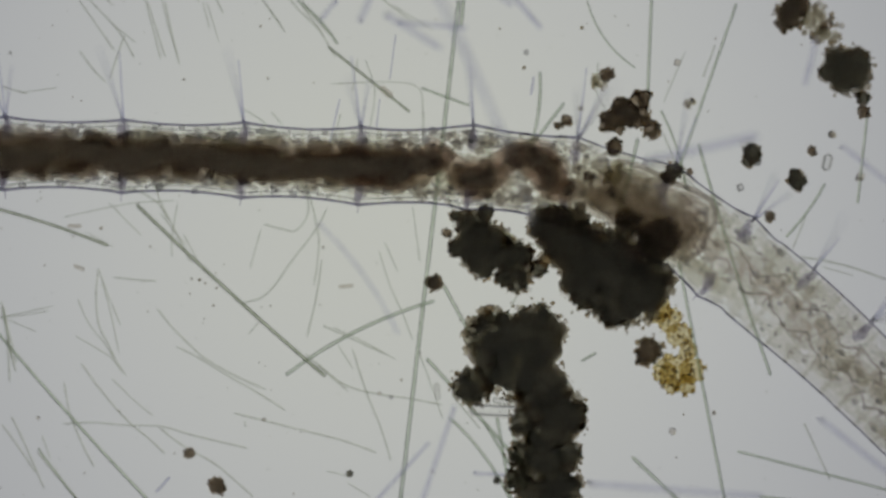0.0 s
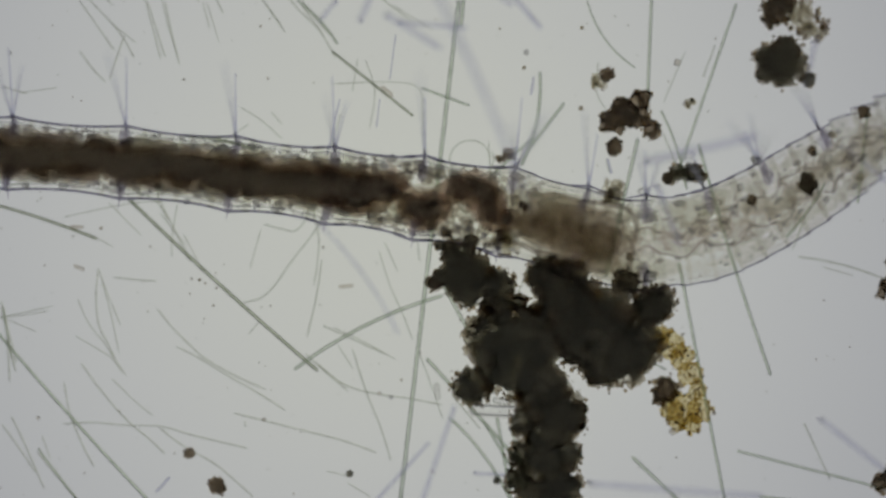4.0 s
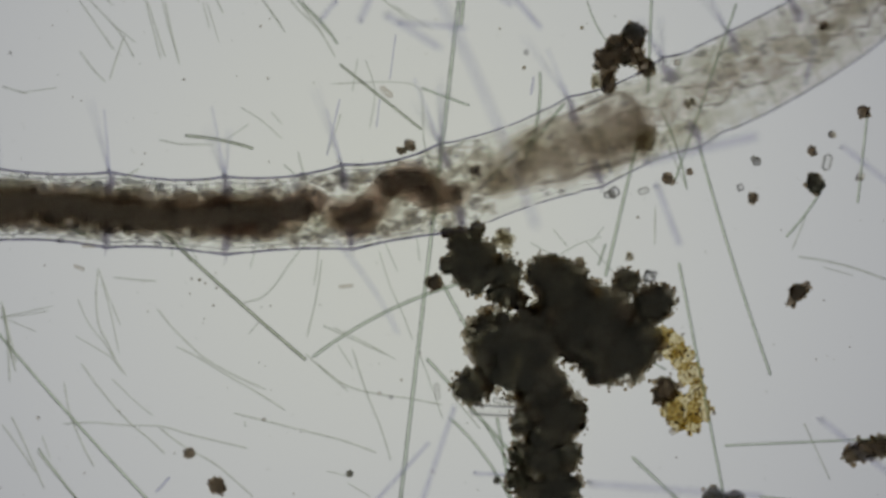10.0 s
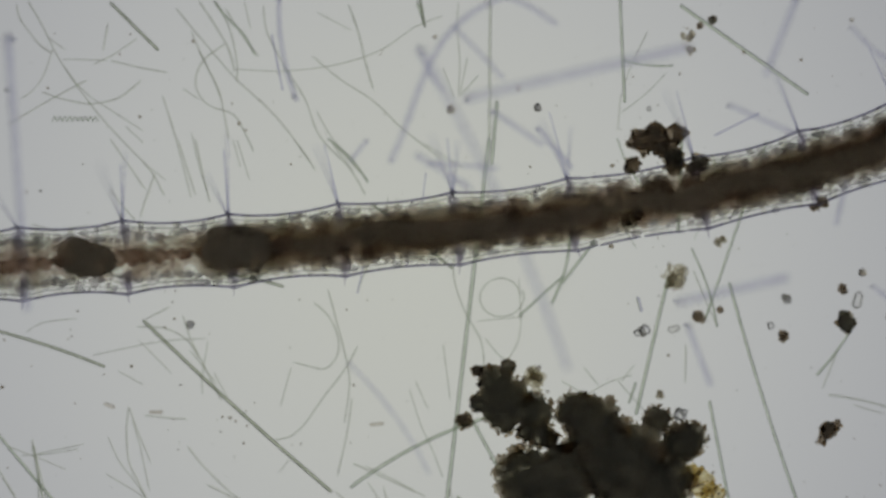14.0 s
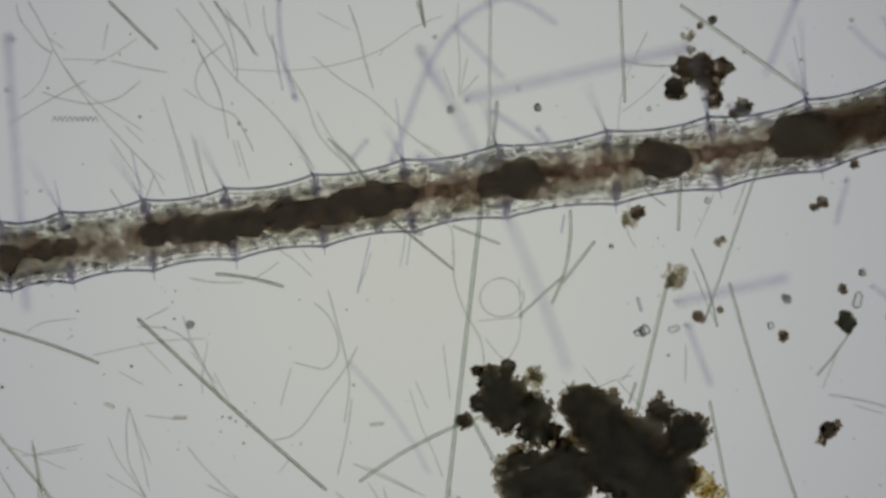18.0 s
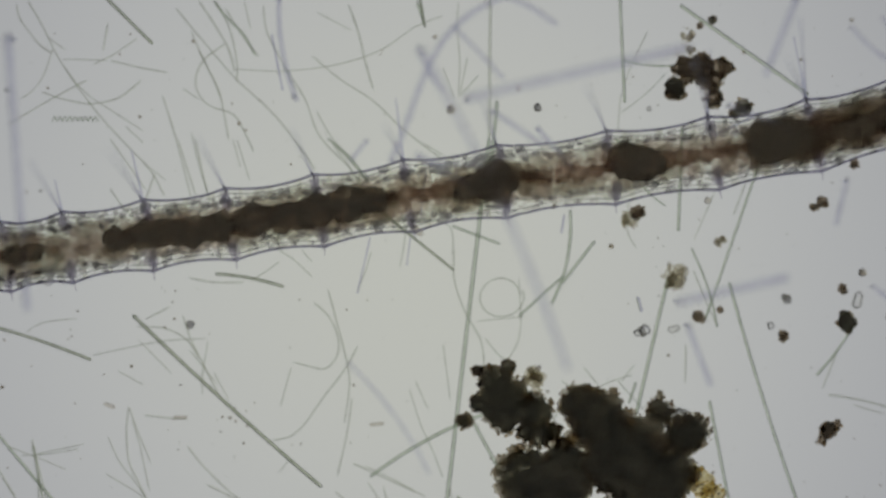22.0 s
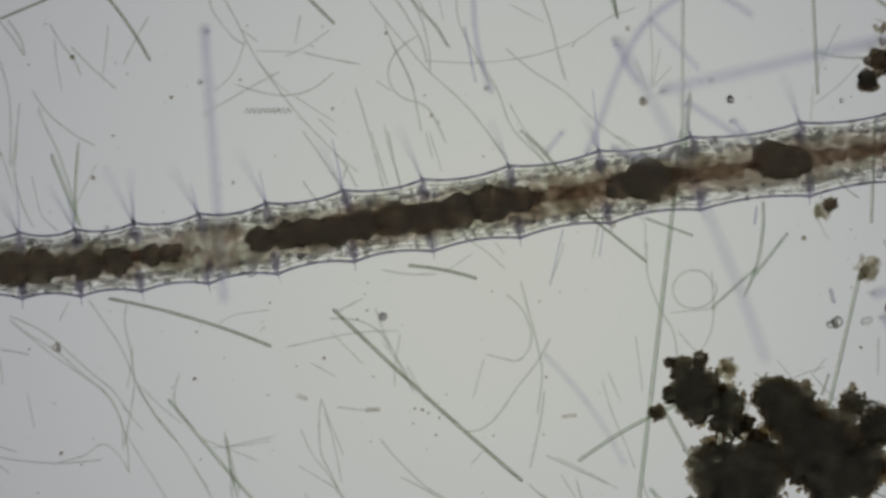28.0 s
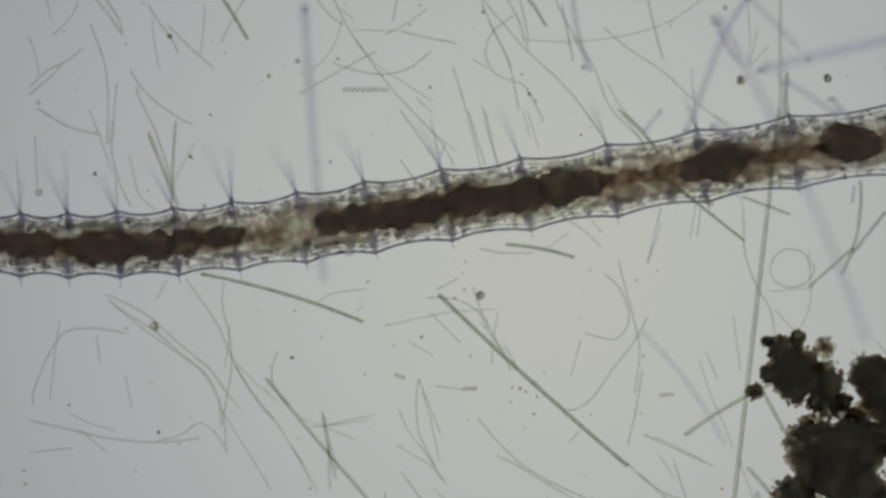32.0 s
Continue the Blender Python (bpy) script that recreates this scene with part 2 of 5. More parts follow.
spine(7.0, [(-4, 13, 270), (-3, 212, 287), (-2, 402, 309), (-1, 578, 335), (0, 735, 358), (1, 900, 380), (2, 1045, 430), (3, 1175, 500)],
      [(1262, 570), (1325, 672), (1375, 780), (1440, 880), (1500, 960)])
spine(7.5, [(-2, 28, 315), (-1, 187, 320), (0, 341, 320), (1, 493, 328), (2, 643, 340), (3, 778, 352)],
      [(1000, 398), (1200, 457), (1300, 480), (1425, 500)])
spine(8.0, [(-2, 50, 322), (-1, 212, 325), (0, 374, 330), (1, 530, 338), (2, 682, 345), (3, 815, 345)],
      [(930, 335), (1040, 312), (1155, 262), (1255, 185), (1330, 110), (1392, 38)])
spine(8.5, [(-2, 50, 322), (-1, 212, 325), (0, 376, 332), (1, 535, 345), (2, 692, 352), (3, 830, 340)],
      [(950, 310), (1060, 262), (1155, 165), (1178, 50), (1180, -140)])
spine(9.0, [(-2, 138, 362), (-1, 322, 372), (0, 520, 365), (1, 702, 337), (2, 895, 267), (3, 1035, 208)],
      [(1110, 150), (1170, 60), (1195, -60), (1200, -300)])
spine(9.5, [(-2, 138, 362), (-1, 322, 372), (0, 520, 367), (1, 702, 337), (2, 895, 266), (3, 1050, 187)],
      [(1200, 108), (1350, 10), (1500, -80), (1600, -140)])
spine(10.0, [(-2, 192, 372), (-1, 400, 382), (0, 615, 367), (1, 800, 332), (2, 1035, 252), (3, 1205, 182)],
      [(1350, 115), (1480, 40), (1620, -60), (1750, -150)])
spine(10.5, [(-4, 62, 262), (-3, 277, 245), (-2, 488, 225), (-1, 697, 205), (0, 905, 172), (1, 1110, 140), (2, 1290, 85), (3, 1440, 35)],
      [(1600, -30), (1750, -90), (1900, -150), (2020, -200)])
spine(11.0, [(-4, 60, 262), (-3, 275, 245), (-2, 486, 225), (-1, 695, 205), (0, 903, 172), (1, 1110, 140), (2, 1290, 85), (3, 1440, 35)],
      [(1600, -30), (1750, -90), (1900, -150), (2020, -200)])
spine(11.5, [(-4, 80, 258), (-3, 293, 242), (-2, 506, 217), (-1, 717, 192), (0, 928, 155), (1, 1130, 125), (2, 1340, 60), (3, 1500, 10)],
      [(1640, -40), (1780, -90), (1930, -150), (2080, -190)])
spine(12.0, [(-4, 105, 393), (-3, 314, 374), (-2, 528, 350), (-1, 742, 325), (0, 950, 290), (1, 1130, 255), (2, 1355, 200), (3, 1540, 160)],
      [(1680, 130), (1850, 90), (2000, 50), (2130, 10)])
spine(12.5, [(-6, 115, 490), (-5, 316, 476), (-4, 517, 465), (-3, 722, 453), (-2, 925, 438), (-1, 1115, 412), (0, 1290, 368), (1, 1455, 312), (2, 1640, 250), (3, 1800, 200)],
      [(1960, 150), (2110, 110), (2260, 80), (2400, 50)])
spine(13.0, [(-7, 110, 490), (-6, 310, 462), (-5, 510, 443), (-4, 720, 422), (-3, 905, 405), (-2, 1090, 378), (-1, 1290, 335), (0, 1490, 272), (1, 1660, 220), (3, 2000, 120)],
      [(2600, 0)])
spine(13.5, [(-9, 37, 468), (-8, 222, 456), (-7, 410, 444), (-6, 606, 425), (-5, 808, 405), (-4, 1013, 380), (-3, 1240, 342), (-2, 1430, 297), (-1, 1600, 245), (0, 1780, 190), (3, 2320, 30)])
spine(14.5, [(-9, 37, 468), (-8, 222, 456), (-7, 410, 444), (-6, 606, 425), (-5, 808, 405), (-4, 1013, 380), (-3, 1240, 342), (-2, 1430, 297), (-1, 1600, 245), (0, 1780, 190), (3, 2320, 30)])
spine(16.5, [(-11, 130, 445), (-10, 301, 427), (-9, 503, 404), (-8, 692, 381), (-7, 880, 354), (-6, 1080, 320), (-5, 1278, 272), (-4, 1475, 215), (-3, 1650, 160), (0, 2180, 0)])
FRONT = [(-14, 263, 417), (-13, 409, 397), (-12, 565, 373), (-11, 724, 347), (-10, 888, 322), (-9, 1082, 297), (-8, 1262, 272), (-7, 1440, 240), (-6, 1620, 190), (-3, 2160, 30)]
REAR = [(-21, -478, 486), (-20, -393, 487), (-19, -304, 485), (-18, -203, 480), (-17, -97, 470), (-16, 12, 455)]
spine(17.0, REAR + [(-15, 120, 438)] + FRONT)
spine(22.0, REAR + [(-15, 121, 438)] + FRONT)
spine(7.65, [(-2, 45, 322), (-1, 205, 325), (0, 366, 330), (1, 522, 338), (2, 674, 345), (3, 808, 350)],
      [(925, 352), (1035, 345), (1150, 318), (1250, 262), (1320, 190), (1350, 120)])
NODES[10.2], NODES[0.12] = NODES[10.5], NODES[0.0]
NODES[16.7], NODES[16.8] = NODES[16.5], NODES[17.0]
NODES[12.9], NODES[13.1] = NODES[12.5], NODES[13.5]
NODES[8.8], NODES[7.4] = NODES[8.5], NODES[7.5]
NODES[7.2], NODES[11.4] = NODES[7.0], NODES[11.0]
FRONT2 = [(-14, 276, 415), (-13, 416, 396), (-12, 569, 372), (-11, 728, 346), (-10, 889, 322), (-9, 1082, 297), (-8, 1262, 272), (-7, 1440, 240), (-6, 1620, 190), (-3, 2160, 30)]
NODES[22.5] = [(u, x - 54, y - 245) for u, x, y in REAR[:-1] + [(-16, 20, 455), (-15, 140, 437)] + FRONT2]
NODES[32.0] = NODES[22.5]


def centre(t, u):
    """Place and heading on the centre line at node u, in plan units."""
    rows = NODES[t]
    us = [r[0] for r in rows]
    n = len(rows)

    def slope(i):
        a, b = max(i - 1, 0), min(i + 1, n - 1)
        return [(rows[b][k] - rows[a][k]) / (us[b] - us[a]) for k in (1, 2)]
    if u <= us[0] or u >= us[-1]:
        i = 0 if u <= us[0] else n - 1
        m = slope(i)
        d = u - us[i]
        return rows[i][1] + m[0] * d, rows[i][2] + m[1] * d, m[0], m[1]
    i = max(k for k in range(n - 1) if us[k] <= u)
    h = us[i + 1] - us[i]
    s = (u - us[i]) / h
    ma, mb = slope(i), slope(i + 1)
    res, der = [], []
    for k in (0, 1):
        p, q = rows[i][k + 1], rows[i + 1][k + 1]
        a, b = ma[k] * h, mb[k] * h
        res.append(p * (2 * s**3 - 3 * s**2 + 1) + a * (s**3 - 2 * s**2 + s) + q * (3 * s**2 - 2 * s**3) + b * (s**3 - s**2))
        der.append(p * (6 * s**2 - 6 * s) + a * (3 * s**2 - 4 * s + 1) + q * (6 * s - 6 * s**2) + b * (3 * s**2 - 2 * s))
    return res[0], res[1], der[0], der[1]


def girth(u):
    return float(np.interp(u, (-23, -21, -15, -9, -6, -3, -1, 0, 2, 4, 5.5, 6.3, 7, 7.5, 8), (50, 53, 60, 62, 61, 61, 65, 71, 80, 81, 76, 68, 55, 40, 17)))


def pitch(u):
    return float(np.interp(u, (-23, -20, -17, -15, -10, -8.5, 2.5, 3.5, 8), (85, 95, 115, 140, 165, 195, 195, 140, 125)))


WORM_Z = 0.082
SPINE_TIMES = sorted(NODES)
MOVES = []
worm = tagged(new("bristle_worm"), "translucent segmented water worm with a dark food-filled gut", "worm")


def outline(uu):
    """Radius of the body at node uu: scalloped, with a peak at each node."""
    r = girth(uu)
    ph = abs(uu - round(uu))
    if uu < 3.4:
        r *= 1.085 - (0.15 if uu < -6 else 0.12) * (1 - (1 - ph * 2) ** 2)
    return r


def ring_mesh(u, step, rng):
    half = pitch(u) * step * (0.57 if u < 0.2 or u > 3.4 else 0.66)
    verts, faces, sides, cuts = [], [], 28, 8
    for i in range(cuts + 1):
        s = -half + 2 * half * i / cuts
        r = outline(u + s / pitch(u))
        for k in range(sides):
            w = 2 * math.pi * k / sides
            rr = r * (1 + 0.012 * noise.noise(Vector((s * 0.03, math.cos(w) * 3, math.sin(w) * 3 + u * 5))))
            verts.append((s * MM, rr * MM * math.cos(w), rr * MM * 0.92 * math.sin(w)))
    for i in range(cuts):
        for k in range(sides):
            q = (k + 1) % sides
            faces.append((i * sides + k, i * sides + q, (i + 1) * sides + q, (i + 1) * sides + k))
    return mesh_of("body_ring", verts, faces, SNOUTSKIN if u > 4.2 else HEADSKIN if u > -0.9 else SKIN)


def line_mesh(u, step, side):
    """Edge darkening drawn as a lilac tube on one flank, with a paler line inside."""
    half = pitch(u) * step * (0.58 if u < 0.2 or u > 3.4 else 0.62)
    pts, rad = [], []
    for i in range(9):
        s = -half + 2 * half * i / 8
        uu = u + s / pitch(u)
        ph = abs(uu - round(uu))
        pts.append(Vector((s, side * (outline(uu) - 1.5), 0)) * MM)
        rad.append((2.2 + (1.0 * math.exp(-ph * 14) if uu < 3.4 else 0)) * MM * (1 if uu < 1 else 0.7) * (0.5 if i in (0, 8) else 1))
    me = mesh_of("lateral_line", *merged([tube(pts, rad, 6), tube([p - Vector((0, side * 9 * MM, 0)) for p in pts], [q * (0.6 if u < 0.5 else 0.25) for q in rad], 6)]), LINE)
    me.materials.append(INNER)
    half_way = len(me.polygons) // 2
    me.polygons.foreach_set("material_index", [0] * half_way + [1] * (len(me.polygons) - half_way))
    return me


def tissue_mesh(u, step, rng):
    half = pitch(u) * step * 0.5
    head = u > 1.2
    pieces = []
    for i in range(round(20 * min(1.0, pitch(u) / 165)) if not head else 8):
        side = rng.choice((-1, 1))
        if head:
            y, z = rng.uniform(-0.88, 0.88), rng.uniform(-0.3, 0.3)
            size = rng.choice((2, 3, 4, 5))
        else:
            y, z = side * (rng.uniform(0.46, 0.74) if rng.random() < 0.72 else rng.uniform(0.74, 0.93)), rng.uniform(-0.35, 0.35)
            size = rng.choice((1.8, 2.2, 2.6, 3.2, 4, 5.5))
        g = girth(u) * MM
        pieces.append(lump((rng.uniform(-half, half) * MM, y * g, z * g), size * MM, 0.5, 1 if size < 5 else 2, 1.6, rng.random() * 9, (rng.uniform(0.8, 2.2), 1, 0.8)))
    return mesh_of("tissue", *merged(pieces), TISSUE)


def fluid_mesh(u, step, rng):
    """Clear fluid and thin membranes that fill a segment."""
    g = girth(u)
    pieces = []
    for i in range(round(10 * min(1.0, pitch(u) / 165))):
        size = rng.uniform(16, 32)
        pieces.append(lump(Vector((rng.uniform(-0.5, 0.5) * step * pitch(u), rng.uniform(-1, 1) * (g * 0.97 - size * 0.8), 0)) * MM, size * MM, 0.45, 2, 1.6, rng.random() * 50, (rng.uniform(1.0, 1.7), 0.8, 0.3)))
    return mesh_of("body_fluid", *merged(pieces), HEADFLUID if u > -0.5 else FLUID)


def sheath_mesh(u, step, side, rng):
    """The grey lilac lining that runs along one side of the gut."""
    pieces = []
    for i in range(int(24 * min(1.0, pitch(u) / 165))):
        s = rng.uniform(-0.5, 0.5) * step * pitch(u)
        wave = 0.05 * math.sin((u + s / pitch(u)) * 11.0 + side)
        band = rng.gauss(0.60, 0.045) + wave if rng.random() < 0.7 else rng.uniform(0.6, 0.86)
        size = rng.uniform(1.8, 5.5)
        pieces.append(lump(Vector((s, side * girth(u) * band, rng.uniform(-6, 6))) * MM, size * MM, 0.6, 2, 1.8, rng.random() * 50, (rng.uniform(0.9, 2.0), 0.9, 0.4)))
    return mesh_of("gut_sheath", *merged(pieces), SHEATH)


def crease_mesh(u, step, rng):
    """Fine wavy creases inside the front segments."""
    pieces = []
    for i in range(4):
        x, y, w = rng.uniform(-0.5, 0.5) * step * pitch(u), rng.uniform(-0.6, 0.6) * girth(u), rng.uniform(0, math.pi)
        long, bow = rng.uniform(14, 34), rng.uniform(-9, 9)
        pts = [Vector((x + math.cos(w) * long * f - math.sin(w) * bow * (1 - 4 * f * f), y + math.sin(w) * long * f + math.cos(w) * bow * (1 - 4 * f * f), 0)) * MM for f in (-0.5, -0.3, -0.1, 0.1, 0.3, 0.5)]
        r = rng.uniform(0.9, 2.0) * MM
        pieces.append(tube(pts, [r * 0.3, r, r * 1.2, r, r * 0.8, r * 0.3], 6))
    return mesh_of("crease", *merged(pieces), CREASE)


def head_mesh(u, step, rng):
    """Soft folds and strands inside the clear front segments."""
    half = pitch(u) * step * 0.6
    g = girth(u) * MM
    pieces = []
    for i in range(4):
        y = rng.uniform(-0.75, 0.75)
        pieces.append(lump((rng.uniform(-half, half) * MM, y * g, rng.uniform(-0.2, 0.2) * g), rng.uniform(6, 14) * MM, 0.5, 3, 1.8, rng.random() * 9, (rng.uniform(1.2, 2.6), 0.9, 0.7)))
    return mesh_of("fold", *merged(pieces), HEADTISSUE)


def bristle_mesh(u, lean, rise, rng):
    """One long hair bristle of the dorsal fan at a node, local to its ring."""
    g = girth(u)
    long = rng.uniform(60, 115) if u < -9 else rng.uniform(80, 150) if u < 2.5 else rng.uniform(40, 110)
    pts, rad = [], []
    for k in range(7):
        f = k / 6
        pts.append(Vector((math.sin(lean) * long * f + lean * 18 * f * f, g * 0.96 + math.cos(lean) * long * f, 0)) * MM + Vector((0, 0, rise * f)))
        rad.append((2.5 - 1.3 * f) * MM)
    return mesh_of("bristle", *tube(pts, rad, 6), BRISTLE)


def spike_mesh(u, rng):
    g = girth(u)
    pieces = []
    for lean in (rng.uniform(-0.15, 0.15),):
        pts = [Vector((math.sin(lean) * 26 * f, -g * 0.80 - 26 * f - (6 if f else 0), 0)) * MM for f in (0, 0.5, 1)]
        pieces.append(tube(pts, [3.0 * MM, 2.6 * MM, 1.2 * MM], 5))
    return mesh_of("hooks", *merged(pieces), NODE)


def root_mesh(u, side, rng):
    g = girth(u)
    pieces = [lump((rng.uniform(-6, 6) * MM, side * g * MM * k, rng.uniform(-0.01, 0.01)), s * MM, 0.55, 2, 1.9, rng.random() * 9, (0.75, 1.2, 0.4)) for k, s in ((0.93, 6), (0.84, 9), (0.76, 9), (0.68, 11), (0.60, 12), (0.55, 9))]
    return mesh_of("bristle_root", *merged(pieces), NODE)


def food_girth(u):
    return gut_girth(u) * (0.84 if u < -6.7 else 1.08)


def throat_girth(u):
    return float(np.interp(u, (1.2, 1.35, 1.6, 1.9, 2.2, 2.44, 2.5, 2.56), (24, 40, 52, 58, 63, 62, 54, 34)))


def canal_girth(u):
    return float(np.interp(u, (2.5, 2.8, 3.6, 4.5, 6.5, 7), (30, 24, 26, 36, 34, 24)))


def cluster_mesh(name, u, step, radius, count, sizes, mat, rng, lift=0.0, flat=0.4, sway=0.0):
    """A soft mottled stretch of an inner organ: many small overlapping folds."""
    pieces = []
    for i in range(max(3, round(count * min(1.0, pitch(u) / 165)))):
        q = u + step * rng.uniform(-0.5, 0.5)
        size = min(rng.uniform(*sizes), max(3.0, radius(q) * 0.75))
        y = rng.uniform(-1, 1) * max(1.0, radius(q) - size * 0.55) + sway * math.sin(q * 4.3 + 1.7 * math.sin(q * 1.9))
        pieces.append(lump(((q - u) * pitch(u) * MM, y * MM, lift * radius(q) * MM + rng.uniform(-0.15, 0.15) * radius(q) * MM), size * MM, 0.55, 2, 1.8, rng.random() * 50, (rng.uniform(0.9, 1.7), 1, flat)))
    return mesh_of(name, *merged(pieces), mat)


def build_worm():
    rng = random.Random(5)
    step = 1 / 3
    n = round((8 + 22.67) / step)
    for i in range(n):
        u = -22.67 + i * step
        u = round(u * 3) / 3
        ring = part("body_ring", ring_mesh(u, step, rng), worm)
        MOVES.append((ring, u, 0))
        part("lateral_line", line_mesh(u, step, 1), ring, "lilac grey outline drawn for the edge darkening")
        part("lateral_line", line_mesh(u, step, -1), ring, "lilac grey outline drawn for the edge darkening")
        part("tissue", tissue_mesh(u, step, rng), ring, "grey granular tissue", "stuff")
        if u < 7:
            part("body_fluid", fluid_mesh(u, step, rng), ring, "faint yellowish body fluid", "stuff")
        if u > 0.4:
            part("fold", head_mesh(u, step, rng), ring, "soft pinkish grey inner folds", "stuff")
            part("crease", crease_mesh(u, step, rng), ring, "fine brown creases", "stuff")
        if u < 1.0:
            for side in (1, -1):
                part("gut_sheath", sheath_mesh(u, step, side, rng), ring, "lilac grey gut lining", "stuff")
        if abs(u - round(u)) < 0.05 and u < 6.5:
            for k, rise in enumerate((0.42, 0.08, 0.30, 0.55)[:rng.choice((2, 3, 3, 4) if u > -9 else (1, 2, 2, 3))]):
                part("bristle", bristle_mesh(u, -0.22 + 0.17 * k + rng.uniform(-0.09, 0.09), rise * rng.uniform(0.7, 1.2), rng), ring, "long lilac hair bristle")
            part("bristle_root", root_mesh(u, 1, rng), ring)
            if u < 3.5:
                part("hook", spike_mesh(u, rng), ring, "short dark ventral hook")
                part("bristle_root", root_mesh(u, -1, rng), ring)
    # snout: the tapering tentacle in front of the mouth
    pts = [Vector((x * MM, 0, 0)) for x in (-40, -15, 10, 35, 60, 90, 112, 120)]
    radii = [r * MM for r in (24, 20, 15.5, 13, 12, 11, 12, 6)]
    snout = part("snout", mesh_of("snout", *tube(pts, radii, 14), HEADSKIN), worm, "slender clear snout tentacle")
    MOVES.append((snout, 8.0, 0))
    for side in (-1, 1):
        edge = [p + Vector((0, side * (r - 1.5 * MM), 0)) for p, r in zip(pts, radii)]
        part("lateral_line", mesh_of("lateral_line", *tube(edge, [1.6 * MM] * 8, 6), LINE), snout, "lilac grey outline drawn for the edge darkening")
    part("snout_tip", mesh_of("snout_tip", *lump((0.112, 0, 0), 8 * MM, 0.4, 2, 1.6, 3.0), NODE), snout, "darker rounded snout tip")
    # pharynx sac, and the mouth canal in front of it
    for i in range(6):
        u = 1.34 + 0.22 * i
        MOVES.append((part("pharynx", cluster_mesh("pharynx", u, 0.22, throat_girth, int(throat_girth(u) * 0.6), (12, 26), PHARYNX, rng), worm, "brownish muscular throat sac"), u, 0))
    for name, rows in (("throat_rim", ((1.5, 0.60), (1.75, 0.72), (2.0, 0.70), (2.25, 0.78), (2.42, 0.76), (2.50, 0.62), (2.55, 0.35), (2.53, 0.05), (2.56, -0.3), (2.50, -0.6), (2.42, -0.72))),
                       ("throat_rim", ((1.45, -0.5), (1.7, -0.62), (1.95, -0.6), (2.2, -0.72), (2.36, -0.70)))):
        pts = [Vector(((q - 2.1) * 195 * MM, k * girth(q) * MM, 0.01)) for q, k in rows]
        MOVES.append((part(name, mesh_of(name, *tube(pts, [(3 + 2.5 * abs(math.sin(i * 1.7))) * MM for i in range(len(pts))], 8), RIM), worm, "dark brown rim of the throat sac"), 2.1, 0))
    def fold_line(q):
        return float(np.interp(q, (2.5, 2.75, 3.05, 3.4, 3.75, 4.15, 4.5, 4.9, 5.3, 5.7, 6.1, 6.6, 7.0), (0, -14, 20, -26, 18, -20, 16, -22, 14, -14, 12, -8, 0)))
    for i in range(13):
        u = 2.65 + 0.33 * i
        canal = part("mouth_canal", cluster_mesh("mouth_canal", u, 0.33, canal_girth, 11, (8, 18), CANAL, rng), worm, "pinkish folded mouth canal")
        MOVES.append((canal, u, 0))
        for side in (-1, 1):
            pts = []
            for k in range(7):
                q = u - 0.18 + 0.06 * k
                pts.append(Vector(((q - u) * pitch(u), 0.6 * fold_line(q) + side * (canal_girth(q) * 0.7 + 4 * math.sin(q * 17 + side * 2)), 6)) * MM)
            part("canal_edge", mesh_of("canal_edge", *tube(pts, [rng.uniform(1.3, 2.2) * MM for _ in pts], 6), CREASE), canal, "thin dark edge of the canal")
    # gut lining, then what has been swallowed
    u = -22.0
    while u < -0.55:
        MOVES.append((part("gut_wall", cluster_mesh("gut_wall", u, 0.25, lambda q: girth(q) * 0.62, 11 if u < -14.8 else 18 if u < -7 else 26, (8, 20), GUTWALL, rng, -0.3), worm, "brown translucent gut lining"), u, 0))
        if -7.3 < u < -0.8:
            MOVES.append((part("gut_haze", cluster_mesh("gut_haze", u, 0.25, lambda q: 44 if q < -1.2 else 44 - 60 * (q + 1.2), 28, (9, 20), GUTHAZE, rng, -0.3), worm, "brown cloudy gut filling"), u, 1))
        if u < -14.8:
            MOVES.append((part("gut_food", cluster_mesh("gut_food", u, 0.25, lambda q: 11, 5, (5, 9), RUDDY, rng, 0.0, 0.4, 3.0), worm, "ruddy brown swallowed mud", "stuff"), u, 1))
        elif gut_girth(u) > 19:
            front = u > -6.7
            r = food_girth(u)
            wide, count, sway = (0.52, 15, 9.0) if front else (0.5, max(4, int(r * 0.4)), 3.0)
            MOVES.append((part("gut_food", cluster_mesh("gut_food", u, 0.25, lambda q: food_girth(q) * wide, count, (6, 13) if front else (5, 10), SOFT if front else RUDDY, rng, 0.0, 0.4, sway), worm, "dark brown swallowed mud"), u, 1))
            MOVES.append((part("food_film", cluster_mesh("food_film", u, 0.25, lambda q: food_girth(q) * (1.05 if front else 0.8), max(4, int(r * (0.2 if front else 0.26))), (5, 12), SOFT, rng, -0.3, 0.3, sway), worm, "thin brown edge of swallowed mud"), u, 1))
        u += 0.25
    # denser rounded pellets in the swallowed mud
    beads = [(-9.86, 38), (-9.95, 30), (-10.15, 24), (-8.62, 34), (-8.45, 32), (-7.22, 43), (-7.05, 40)]
    u = -21.7
    while u < -10.75:
        r = gut_girth(u)
        if r > 22:
            beads.append((u, r * rng.uniform(0.82, 1.12)))
        elif r > 6:
            beads.append((u, r * rng.uniform(0.8, 1.0)))
        u += max(9, r) * (rng.uniform(1.7, 2.3) if u < -14.8 else rng.uniform(1.3, 1.8)) / pitch(u)
    for a, b in ((-10.7, -10.3), (-9.4, -8.85), (-8.25, -7.6)):
        u = a
        while u < b:
            beads.append((u, rng.uniform(11, 17)))
            u += rng.uniform(0.10, 0.16)
    u = -6.7
